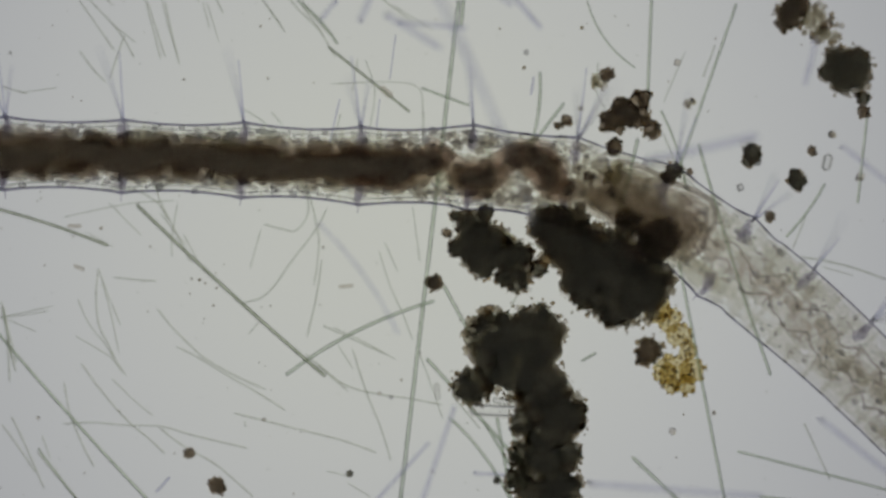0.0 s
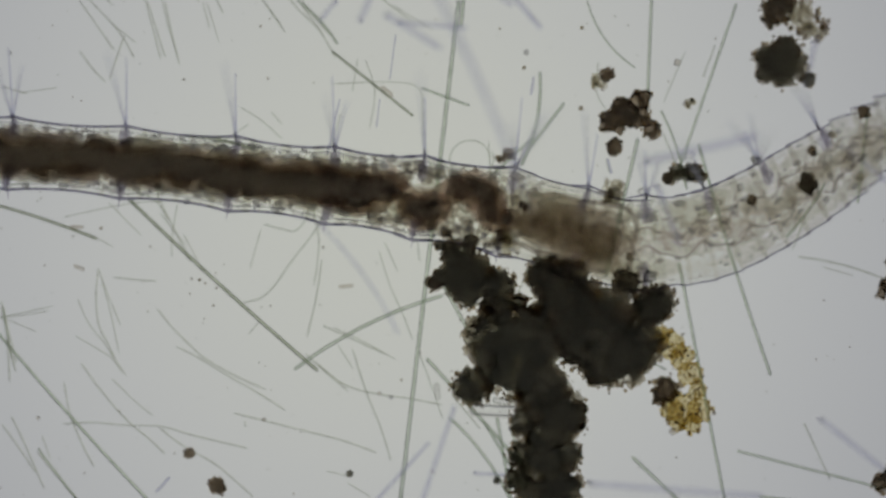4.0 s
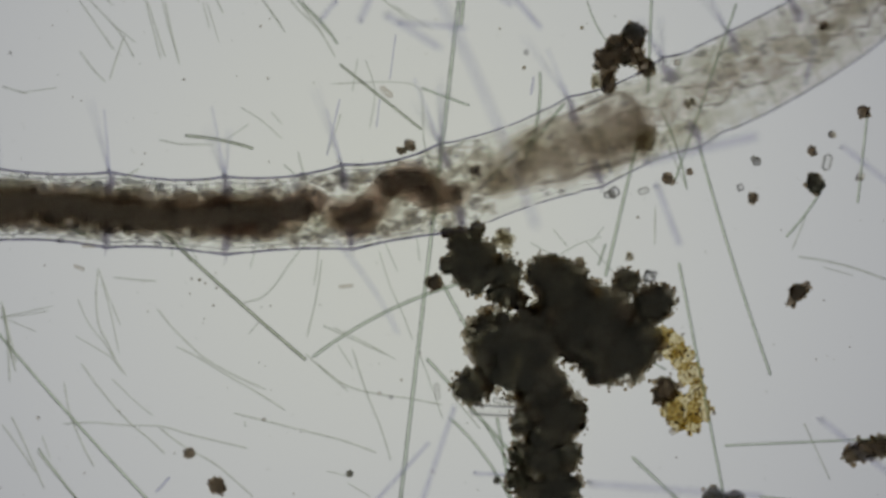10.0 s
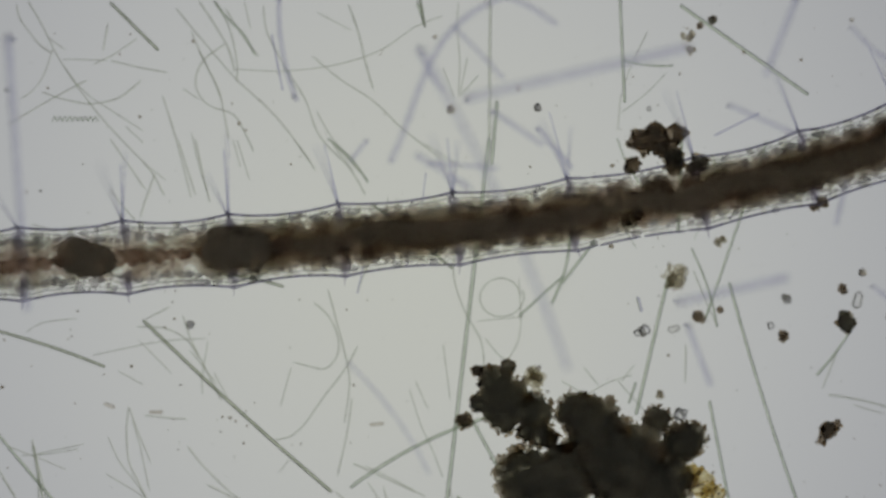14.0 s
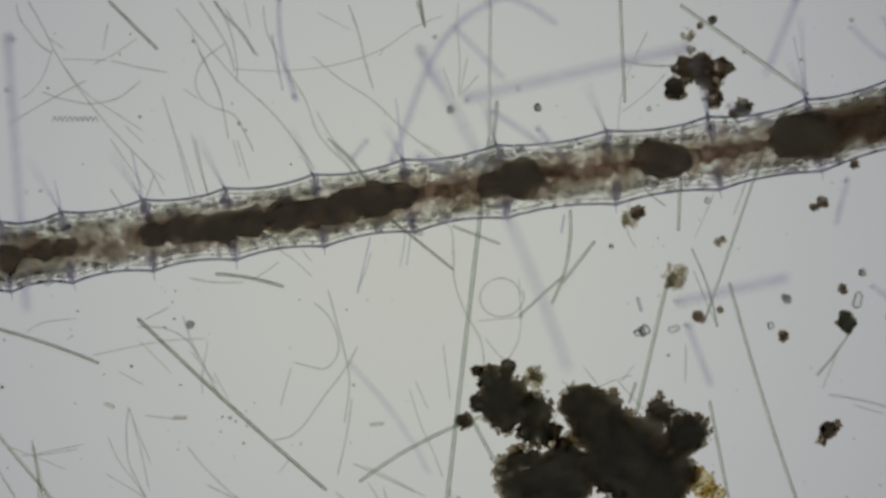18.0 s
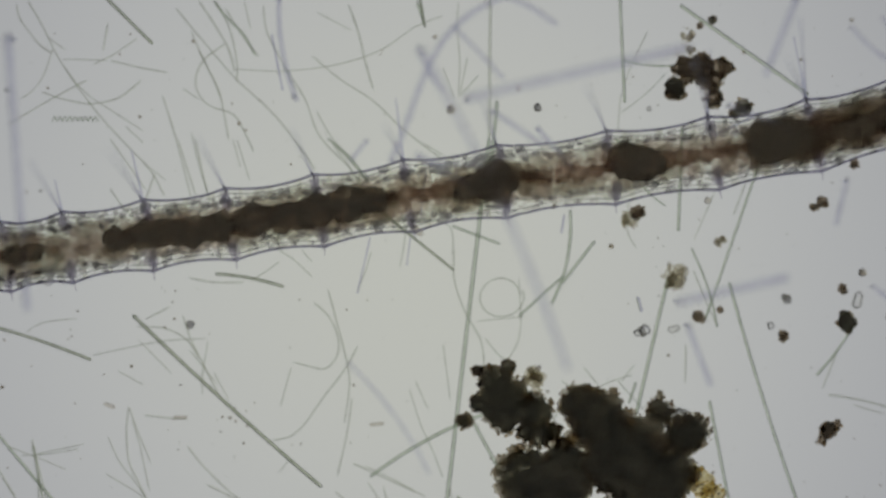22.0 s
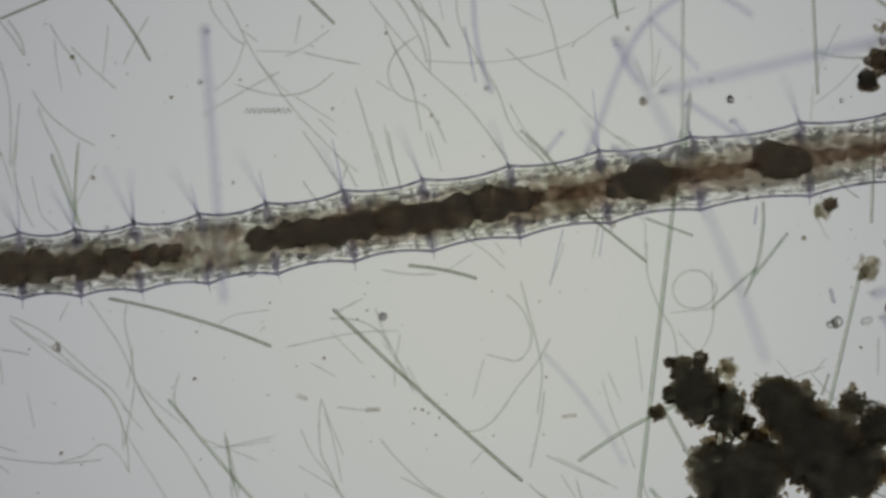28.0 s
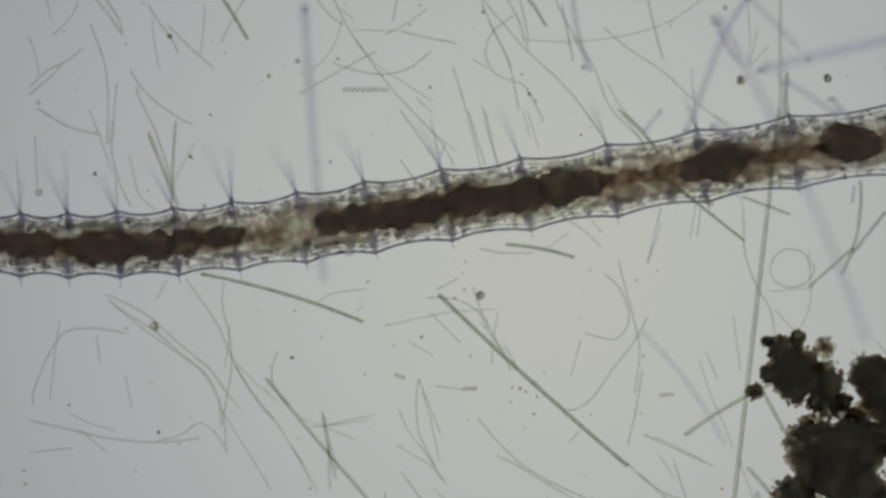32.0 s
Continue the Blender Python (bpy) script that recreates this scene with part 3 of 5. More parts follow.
    while u < -1.1:
        beads.append((u, gut_girth(u) * rng.uniform(0.45, 0.7)))
        u += rng.uniform(0.09, 0.15)
    for u, r in beads:
        mat = SOFT if u > -6.7 else PACKED if r > 17.5 else RUDDY
        off = rng.uniform(-0.18, 0.18) * r + (9 * math.sin(u * 4.3 + 1.7 * math.sin(u * 1.9)) if u > -6.7 else 0)
        pieces = [lump(Vector((0, off, 3)) * MM, r * 0.86 * MM, 0.5, 3, 1.7, rng.random() * 50, (rng.uniform(1.05, 1.5), 1, 0.4))]
        for k in range(10 if r > 17 else 4):
            w = rng.uniform(0, 2 * math.pi)
            pieces.append(lump(Vector((0.72 * r * 1.1 * math.cos(w), off + 0.72 * r * math.sin(w), 5)) * MM, r * rng.uniform(0.16, 0.38) * MM, 0.5, 2, 1.8, rng.random() * 50, (1.1, 1, 0.4)))
        MOVES.append((part("food_pellet", mesh_of("food_pellet", *merged(pieces), mat), worm, "dark rounded pellet of swallowed mud" if r > 17.5 else "ruddy brown bead of swallowed mud", "stuff"), u, 1))
    for i in range(8):
        u = -0.55 + 0.25 * i
        MOVES.append((part("gullet_tissue", cluster_mesh("gullet_tissue", u, 0.25, lambda q: girth(q) * 0.92, 40, (3, 10), MURK, rng), worm, "mottled grey brown gullet tissue"), u, 0))
    # the winding gullet, with dark mouthfuls in it
    winding = [(-1.15, 2, 24), (-0.98, -4, 24), (-0.83, -16, 14), (-0.68, -20, 20), (-0.48, -6, 22), (-0.33, 24, 18), (-0.20, 10, 9), (-0.02, -26, 24), (0.16, -18, 25),
               (0.30, 12, 15), (0.44, 34, 13), (0.62, 32, 25), (0.78, 6, 26), (0.92, -20, 15), (1.10, -10, 8)]
    for (ua, ya, ra), (ub, yb, rb) in zip(winding, winding[1:]):
        u = (ua + ub) / 2
        wall = []
        for k in range(5):
            f = (k + 0.5) / 5
            c = Vector(((ua + (ub - ua) * f - u) * pitch(u), ya + (yb - ya) * f, -6))
            wall.append(lump(c * MM, (ra + (rb - ra) * f) * rng.uniform(0.9, 1.2) * MM + 9 * MM, 0.4, 2, 1.6, rng.random() * 50, (1, 1, 0.3)))
        MOVES.append((part("gullet_wall", mesh_of("gullet_wall", *merged(wall), GULLET), worm, "brownish winding gullet wall", "stuff"), u, 0))
    for u, y, r, sx, turn in ((-1.10, 2, 17, 1.3, 0), (-0.90, -6, 12, 1.6, -20), (-0.66, -16, 17, 1.6, 30), (-0.45, 8, 19, 1.5, 38), (0.02, -26, 22, 1.3, -20), (0.17, -10, 18, 1.4, 55), (0.40, 24, 15, 1.5, 50),
                              (0.62, 30, 21, 1.3, -10), (0.78, 2, 20, 1.6, -62), (1.02, -14, 12, 1.3, 30), (1.2, 18, 9, 1.4, 0)):
        spin = Matrix.Rotation(radians(turn), 3, "Z")
        pieces = []
        for k in range(24):
            w, d = rng.uniform(0, 2 * math.pi), math.sqrt(rng.random()) * 0.75
            c = spin @ Vector((d * r * sx * math.cos(w), d * r * math.sin(w), 0)) + Vector((0, y, 3))
            pieces.append(lump(c * MM, r * rng.uniform(0.3, 0.55) * MM, 0.5, 2, 2.0, rng.random() * 50, (1, 1, 0.45)))
        MOVES.append((part("gullet_food", mesh_of("gullet_food", *merged(pieces), SOFT), worm, "dark brown swallowed mouthful", "stuff"), u, 0))


def gut_girth(u):
    return float(np.interp(u, (-22, -20, -19.2, -19, -18.6, -18.3, -17.6, -17.3, -16.9, -16.0, -15.8, -15.2, -15.05, -14.8, -14.75, -14.12, -14.05, -13, -12, -11.2, -10.7, -10.3, -10.0, -9.85, -9.55, -9.4, -8.85, -8.75, -8.4, -8.25, -7.6, -7.4, -7.2, -6.95, -6.8, -5, -3, -1),
                           (29, 31, 27, 14, 28, 33, 31, 18, 32, 31, 13, 28, 14, 12, 0, 0, 27, 34, 35, 34, 14, 12, 32, 40, 38, 11, 13, 33, 43, 17, 15, 36, 47, 46, 28, 33, 36, 32)))


build_worm()


def gut_slip(t, u):
    """How far the swallowed mud at node u has been passed back by time t, in nodes."""
    back = float(np.interp(t, (0, 12.9, 13.1, 14, 16.5, 17, 19, 23, 25, 28, 32), (0.3, 0.3, 0.25, 0.18, 0.12, 0.1, 0, -0.27, -0.42, -0.66, -0.92)))
    return back * float(np.interp(u, (-22, -16.5, -15, -14.2, -10), (0.5, 1.8, 2.1, 1.75, 1.0)))


# ---- debris and filaments ----
def debris(name, label, category, lumps, mat, edge=None, edge_n=0, seed=1, grain_r=(2.5, 6), z=0.0, piece="lump", group=""):
    """A clump: a lump for each (x, y, r), with crumbs, thin films and fine grains round its rim; its origin lies under its first lump."""
    rng = random.Random(seed)
    x0, y0 = lumps[0][0], lumps[0][1]
    top = tagged(new(name), label, category, group)
    top.location = P(x0, y0, z)

    def on_rim(x, y, own):
        return all(k == own or math.dist((x, y), (b, c)) > r * 0.72 for k, (b, c, r) in enumerate(lumps))

    def at(x, y, h):
        return Vector(((x - x0) * MM, (y0 - y) * MM, h * MM))

    for i, (x, y, r) in enumerate(lumps):
        if mat is GRAIN and r > 8:
            # a loose see-through membrane of pale flakes
            flakes = []
            for k in range(16):
                w, d = rng.uniform(0, 2 * math.pi), math.sqrt(rng.random()) * 0.8
                flakes.append(lump(at(x + r * d * math.cos(w), y + r * d * math.sin(w), r * rng.uniform(0.35, 0.8)), r * rng.uniform(0.16, 0.42) * MM, 0.75, 2, 2.4, rng.random() * 50, (1, 1, 0.4)))
            part(piece, mesh_of(piece, *merged(flakes), PALEFILM), top, "", "stuff")
        elif mat is AMBER or mat is GRAIN or mat is CLEARBIT:
            part(piece, mesh_of(piece, *lump(at(x, y, r * 0.72), r * 0.88 * MM, 0.42, 3, 2.2, rng.random() * 50, (1, 1, 0.72)), AMBERFILM if mat is AMBER else mat), top)
        elif r < 7:
            part(piece, mesh_of(piece, *lump(at(x, y, r * 0.72), r * 0.9 * MM, 0.6, 2, 2.2, rng.random() * 50, (1, 1, 0.72)), GRIT), top)
        else:
            # a ragged core, and flocs round it: small overlapping flakes, thinner towards the rim
            part("core", mesh_of("core", *lump(at(x, y, r * 0.6), r * (0.70 if r > 20 else 0.84) * MM, 0.6, 4 if r > 16 else 3, 2.6, rng.random() * 50, (1, 1, 0.55)), CORE if mat is DARK else HUSK), top)
            flakes = []
            for k in range(int(min(66, max(14, r * 1.5)))):
                w, d = rng.uniform(0, 2 * math.pi), math.sqrt(rng.random()) * 0.92
                q = r * rng.uniform(0.15, 0.38) * (1.2 - 0.6 * d)
                flakes.append(lump(at(x + r * d * math.cos(w), y + r * d * math.sin(w), r * rng.uniform(0.35, 0.75)), q * MM, 0.6, 2 if r > 12 else 1, 2.0, rng.random() * 50, (1, 1, 0.5)))
            part(piece, mesh_of(piece, *merged(flakes), mat), top, "", "stuff")
        for k in range(int(r / 3) if r > 13 else 0):
            w = rng.uniform(0, 2 * math.pi)
            q = r * rng.uniform(0.08, 0.2)
            d = r * rng.uniform(0.8, 1.04)
            x2, y2 = x + d * math.cos(w), y + d * math.sin(w)
            if on_rim(x2, y2, i):
                stuff = rng.choice((GRIT, FILM, RUST, FILM)) if edge and mat is not AMBER else mat
                part("crumb", mesh_of("crumb", *lump(at(x2, y2, r * rng.uniform(0.3, 0.9)), q * MM, 0.7, 2, 2.2, rng.random() * 50), stuff), top)
    if edge and edge_n:
        for stuff, share in ((GRIT, 0.6), (AMBER if mat is AMBER else RUST, 1.4 if mat is AMBER else 0.7), (GRAIN, 0.4)):
            pieces = []
            for i in range(int(edge_n * share)):
                k = rng.randrange(len(lumps))
                x, y, r = lumps[k]
                w = rng.uniform(0, 2 * math.pi)
                d = r * (rng.gauss(0.93, 0.13) if mat is not AMBER else rng.uniform(0.0, 1.1))
                x2, y2 = x + d * math.cos(w), y + d * math.sin(w)
                if mat is AMBER or on_rim(x2, y2, k):
                    pieces.append(lump(at(x2, y2, rng.uniform(0.4, 1.2) * r * 0.72), (grain_r[0] + (grain_r[1] - grain_r[0]) * rng.random() ** 2) * MM, 0.6, 1, 1.5, rng.random() * 50))
            if pieces:
                part("grain_fringe", mesh_of("grain_fringe", *merged(pieces), stuff, False), top, "fine brown grains", "stuff")
    return top


debris("debris_clump", "large dark clump of packed organic debris", "debris",
                   [(920, 640, 72), (880, 600, 55), (950, 590, 50), (875, 650, 32), (835, 685, 34), (962, 690, 48), (990, 735, 48), (965, 775, 34), (965, 820, 40), (990, 865, 42), (950, 880, 36), (1010, 740, 30), (928, 748, 26), (928, 806, 28), (1004, 806, 28), (918, 850, 24)], DARK, BROWN, 900, 2, (1.6, 5.0))
clump_right = debris("debris_clump", "dark lobed clump of debris pushed by the worm", "debris",
                     [(1048, 576, 70), (1000, 520, 55), (968, 492, 36), (1100, 625, 62), (1066, 650, 38), (1150, 548, 34), (1165, 540, 32), (1110, 506, 25), (1130, 610, 45), (1020, 600, 46), (918, 540, 15), (938, 566, 14), (1036, 634, 28), (1058, 664, 22), (1012, 628, 20)], DARK, BROWN, 900, 3, (1.6, 5.0))
clump_left = debris("debris_clump", "small dark rounded clump of debris", "debris",
                    [(836, 464, 46), (824, 432, 30), (842, 496, 28), (896, 484, 31), (870, 486, 28), (902, 526, 24), (880, 520, 18), (792, 470, 14), (792, 412, 9), (845, 405, 12)], DARK, BROWN, 420, 4, (1.6, 5.0))
amber = debris("amber_clump", "amber yellow granular clump with dark specks", "debris",
               [(1190, 612, 26), (1170, 595, 19), (1208, 634, 24), (1222, 662, 23), (1236, 692, 17), (1210, 728, 32), (1190, 722, 22), (1238, 728, 25), (1226, 750, 20), (1200, 750, 16)], AMBER, BROWN, 150, 5, (1.6, 4.0))
brown_bit = debris("debris_particle", "dark brown round debris particle", "debris", [(1180, 690, 24), (1170, 705, 14)], BROWN, GRAIN, 25, 6)
clump_up = debris("debris_clump", "dark branching clump of loose debris grains", "debris",
                  [(1108, 202, 24), (1130, 180, 18), (1142, 170, 11), (1084, 212, 17), (1072, 222, 10), (1100, 188, 17), (1124, 212, 15), (1138, 198, 13), (1095, 224, 12), (1074, 206, 10),
                   (1154, 230, 16), (1146, 216, 10), (1089, 258, 13), (1086, 268, 8)], BROWN, DARK, 420, 7, (1.5, 4.2))
clump_far = debris("debris_clump", "dark fuzzy ball of debris", "debris",
                   [(1497, 130, 40), (1480, 110, 26), (1515, 110, 24), (1460, 130, 14), (1525, 175, 12)], DARK, BROWN, 90, 8, z=0.13)


KINDS = {"d": (DARK, "small dark debris particle lying on glass", BROWN), "b": (BROWN, "small brown debris particle lying on glass", GRAIN), "g": (GRAIN, "pale brown translucent mineral grain", None), "c": (CLEARBIT, "clear glassy mineral fragment on slide", None)}


def particle(x, y, r, kind="d", seed=0):
    mat, label, edge = KINDS[kind]
    rng = random.Random(int(x * 7 + y * 13 + seed))
    r = r if r > 6 else r * 0.8
    lumps = [(x, y, r)]
    if r > 7:
        lumps += [(x + rng.uniform(-0.7, 0.7) * r, y + rng.uniform(-0.7, 0.7) * r, r * rng.uniform(0.4, 0.7)) for _ in range(2)]
    return debris("debris_particle", label, "debris", lumps, mat, edge if r > 7 else None, 14 if r > 7 else 0, int(x + y), (r * 0.15, r * 0.3), 0.0, "lump", "scattered particles")


WORDS = {GREEN.name: "pale green straight algal filament", OLIVE.name: "dark olive straight algal filament", PALE.name: "thin colourless algal filament", LILAC.name: "filament above the focal plane, tinted lilac for lens fringing"}


def filament(x0, y0, x1, y1, w=6, bend=0.0, mat=None, z=0.0, z2=None):
    """A thread from one end to the other; bend: how far its middle bows to its left."""
    mat = mat or GREEN
    z = max(z, w * 0.5 * MM + 0.002)
    z2 = z + 0.03 if z2 is None else z2
    a, b = Vector((x0, y0)), Vector((x1, y1))
    d = b - a
    nrm = Vector((d.y, -d.x)).normalized()
    n = 14 if bend else 6
    long = d.length
    pts = []
    mid = P((x0 + x1) / 2, (y0 + y1) / 2, z)
    tip = min(0.05, w * 0.35 / max(long, 1))
    steps = [0.0, tip] + [i / n for i in range(1, n)] + [1 - tip, 1.0]
    if z2 > 0.1:
        steps.insert(1, 0.006)
    for f in steps:
        p = a + d * f + nrm * (bend * 4 * f * (1 - f))
        pts.append(P(p.x, p.y, z + (z2 - z) * (min(1.0, f * 200.0) if z2 > 0.1 else f)) - mid)
    r = w * (0.41 if mat is not LILAC else 0.46) * MM
    radii = [r * (0.55 if f in (0, 1) else 1.0) for f in steps]
    me = mesh_of("algal_filament", *tube(pts, radii, 8), mat)
    ob = tagged(new("algal_filament", me), WORDS[mat.name], "filament", "algal filaments")
    ob.location = mid
    return ob


def thread(points, w, mat, z2=0.0):
    """A curved thread through a few points; z2: height at which it floats, rising from its first end."""
    z = w * 0.5 * MM + 0.002
    n = len(points)
    run = []
    for i in range(n - 1):
        p0, p1, p2, p3 = (Vector(points[min(max(k, 0), n - 1)]) for k in (i - 1, i, i + 1, i + 2))
        for k in range(6):
            f = k / 6
            run.append(0.5 * (2 * p1 + (p2 - p0) * f + (2 * p0 - 5 * p1 + 4 * p2 - p3) * f * f + (3 * p1 - p0 - 3 * p2 + p3) * f ** 3))
    run.append(Vector(points[-1]))
    if z2:
        run.insert(0, run[0] + (run[0] - run[1]) * 0.05)
    rng = random.Random(int(run[0].x * 3 + run[0].y))
    mid = P(*run[len(run) // 2], 0.0)
    m = len(run)
    pts = [P(q.x, q.y, z if not z2 or i == 0 else z2) - mid for i, q in enumerate(run)]
    radii = [w * 0.41 * MM * (0.15 if i in (0, m - 1) else rng.uniform(0.88, 1.08)) for i in range(m)]
    ob = tagged(new("algal_filament", mesh_of("algal_filament", *tube(pts, radii, 8), mat)), WORDS[mat.name], "filament", "algal filaments")
    ob.location = mid
    return ob


def coil(x0, y0, x1, turns, amp):
    """A corkscrew thread lying on the slide."""
    n = turns * 14
    mid = P((x0 + x1) / 2, y0, 0.0)
    pts = [P(x0 + (x1 - x0) * i / n, y0 + amp * math.cos(2 * math.pi * turns * i / n), (amp * math.sin(2 * math.pi * turns * i / n) + amp + 2) * MM) - mid for i in range(n + 1)]
    ob = tagged(new("coiled_alga", mesh_of("coiled_alga", *tube(pts, [1.2 * MM] * (n + 1), 6), GREEN)), "tiny corkscrew shaped algal thread", "alga")
    ob.location = mid


def loop(x, y, r, w):
    mid = P(x, y, 0.004)
    pts = [Vector((r * math.cos(a * 0.131) * (1 + 0.004 * a), r * math.sin(a * 0.131), 0.2 * a)) * MM for a in range(52)]
    ob = tagged(new("algal_loop", mesh_of("algal_loop", *tube(pts, [w * 0.5 * MM] * 52, 6), PALE)), "thin colourless thread coiled in a ring", "filament")
    ob.location = mid


def crystal(x, y, long, wide, turn, mat=None):
    """A clear prism with blunt ends."""
    bm = bmesh.new()
    bmesh.ops.create_cube(bm, size=1.0)
    bmesh.ops.scale(bm, vec=(long * MM, wide * MM, wide * 0.8 * MM), verts=bm.verts)
    bmesh.ops.bevel(bm, geom=bm.edges[:], offset=wide * 0.28 * MM, segments=3, affect="EDGES")
    me = bpy.data.meshes.new("mineral_crystal")
    bm.to_mesh(me)
    bm.free()
    me.materials.append(mat or CLEARBIT)
    ob = tagged(new("mineral_crystal", me), "clear elongated mineral crystal beside debris", "crystal")
    ob.matrix_basis = pose(*P(x, y, wide * 0.4 * MM), 0, 0, turn)
    return ob


coil(36, -35, 118, 9, 4)
loop(833, 282, 34, 3)
crystal(882, 728, 108, 27, -3)
crystal(905, 715, 70, 12, -12)
crystal(774, 694, 32, 11, 95)
crystal(683, 162, 30, 12, -40, GRAIN)
crystal(1466, 287, 34, 20, 75)
crystal(1140, 583 - 245, 24, 15, 15)

shell = debris("debris_shell", "empty clear shell with brown flecks", "debris", [(1440, 40, 30), (1462, 62, 24), (1425, 25, 22)], GRAIN, BROWN, 40, 21, z=0.13)
crust = debris("debris_clump", "loose rusty brown lump of debris", "debris", [(1395, 25, 26), (1410, 10, 20), (1385, 45, 14)], BROWN, BROWN, 40, 22, z=0.13)
corner = debris("debris_clump", "long rusty brown crumbling debris strand", "debris", [(1510, 805, 17), (1532, 800, 20), (1560, 792, 22), (1590, 790, 22)], BROWN, DARK, 50, 23)
low_bit = debris("debris_clump", "dark low clump of debris", "debris", [(1265, 882, 20), (1300, 890, 20)], DARK, BROWN, 30, 24)
free_a = debris("debris_particle", "dark tumbling debris particle near worm", "debris", [(1333, 270, 17), (1325, 285, 10)], DARK, BROWN, 20, 25)
free_b = debris("debris_particle", "dark debris particle clinging to worm", "debris", [(1195, 303, 15), (1180, 312, 9)], DARK, BROWN, 16, 26)
free_c = debris("debris_particle", "dark brown debris flake drifting free", "debris", [(1450, 565, 14), (1440, 580, 10), (1465, 552, 9)], BROWN, DARK, 16, 27)
free_d = debris("debris_particle", "small lilac grey debris bit on worm", "debris", [(1003, 212, 10), (990, 220, 6)], BROWN, GRAIN, 10, 28)

# threads of algae
filament(812, 0, 708, 890, 9, 0, GREEN)
filament(814, -250, 812, 0, 7, 0, PALE)
filament(-99, 477, 265, 890, 7, -6, GREEN)
filament(1305, 5, 1195, 320, 6, 0, GREEN)
filament(1238, 255, 1365, 665, 7, -4, GREEN)
filament(1203, 465, 1284, 890, 7, 0, GREEN)
filament(1155, -20, 1147, 165, 7, 0, GREEN)
filament(1130, 245, 1072, 490, 8, 0, GREEN)
filament(1040, 0, 1125, 120, 4, -14, GREEN)
filament(1040, 850, 1340, 872, 9, 0, LILAC, 0.012, 0.35)
filament(1120, 810, 1205, 890, 8, 0, GREEN)
filament(745, 890, 805, 715, 8, 0, LILAC, 0.012, 0.25)
filament(525, 0, 597, 78, 6, 6, GREEN)
filament(65, 795, 138, 890, 5, 0, GREEN)
filament(275, 872, 300, 845, 6, 0, LILAC)
filament(0, 535, 28, 642, 4, 0, PALE)
filament(755, 635, 932, 832, 8, 0, GREEN)
filament(795, 740, 905, 890, 7, 10, GREEN)
filament(785, 505, 832, 592, 8, 0, GREEN)
filament(880, 740, 905, 885, 7, 0, GREEN)
filament(855, 745, 930, 870, 6, 0, GREEN)
filament(905, 760, 935, 860, 6, 0, GREEN)
filament(800, 700, 850, 760, 4, 0, PALE)
filament(690, -150, 946, 405, 11, 16, LILAC, 0.012, 0.5)
thread(((640, 40), (660, -5), (683, -70), (706, -125), (738, -178), (780, -216), (825, -240), (862, -252)), 12, LILAC, 0.30)
thread(((838, -246), (880, -228), (931, -195)), 11, LILAC, 0.30)
filament(1140, 288, 1330, 245, 13, 0, LILAC, 0.012, 0.42)
filament(1415, 455, 1568, 495, 5, 6, PALE)
filament(1538, 195, 1519, 360, 6, 0, GREEN)
filament(1462, 325, 1392, 420, 6, 4, GREEN)
filament(1446, 740, 1562, 832, 9, 0, LILAC, 0.012, 0.3)
filament(865, 315, 942, 245, 6, 0, GREEN)
filament(1060, 470, 1072, 432, 6, 0, GREEN)
filament(1085, 480, 1040, 430, 3, 0, PALE)
filament(980, 460, 1065, 420, 3, 6, PALE)
filament(940, 430, 1000, 465, 3, 0, PALE)
filament(905, 545, 940, 470, 4, 0, PALE)
filament(1425, 750, 1470, 850, 4, 0, PALE)
filament(945, 135, 940, 168, 5, 0, LILAC)
filament(700, 60, 690, 140, 3, 0, LILAC)
filament(1345, 880, 1568, 905, 6, 0, GREEN)
filament(660, 890, 760, 780, 7, 0, LILAC, 0.012, 0.2)
filament(840, 835, 900, 838, 7, 0, LILAC, 0.012, 0.2)
filament(1030, 640, 1055, 625, 6, 0, GREEN)
filament(1150, 640, 1180, 655, 4, 0, GREEN)
filament(-398, -198, -300, -238, 6, 0, OLIVE)
filament(-212, -242, -131, -123, 7, 4, OLIVE)
filament(-26, -175, 8, 303, 13, 0, LILAC, 0.012, 0.4)
filament(688, -255, 698, -197, 6, 0, OLIVE)
filament(1044, -255, 1052, -63, 7, 0, GREEN)
filament(1151, -237, 1378, -77, 8, 0, GREEN)
filament(771, -65, 1161, -155, 15, 0, LILAC, 0.012, 0.45)
filament(1348, -245, 1291, -105, 11, 0, LILAC, 0.012, 0.35)
filament(826, -67, 816, 47, 8, 0, GREEN)
filament(426, -185, 446, -85, 5, 0, LILAC)
filament(442, -245, 474, -63, 9, -10, LILAC, 0.012, 0.2)
filament(1052, -139, 1138, -129, 5, -4, GREEN)
filament(326, 240, 448, 263, 7, 4, OLIVE)
filament(1158, 330, 1198, 435, 10, 0, LILAC, 0.012, 0.3)
filament(746, 155, 831, 187, 6, 0, GREEN)
filament(578, 275, 601, 175, 4, 0, LILAC)
filament(666, 225, 672, 175, 3, 0, LILAC)
filament(1246, 135, 1266, 80, 4, 0, PALE)
filament(1211, -5, 1291, -45, 5, 0, LILAC)
filament(1076, 281, 1082, 307, 6, 0, LILAC)
filament(1171, 195, 1216, 335, 5, 6, GREEN)
filament(896, -15, 956, 55, 10, 0, LILAC, 0.012, 0.25)
filament(816, -45, 906, 15, 9, 0, LILAC, 0.012, 0.3)
filament(706, 45, 826, 55, 8, 0, LILAC, 0.012, 0.3)
filament(1231, -55, 1346, -5, 8, 0, LILAC, 0.012, 0.3)
filament(1436, 75, 1416, 155, 8, 0, LILAC, 0.012, 0.3)
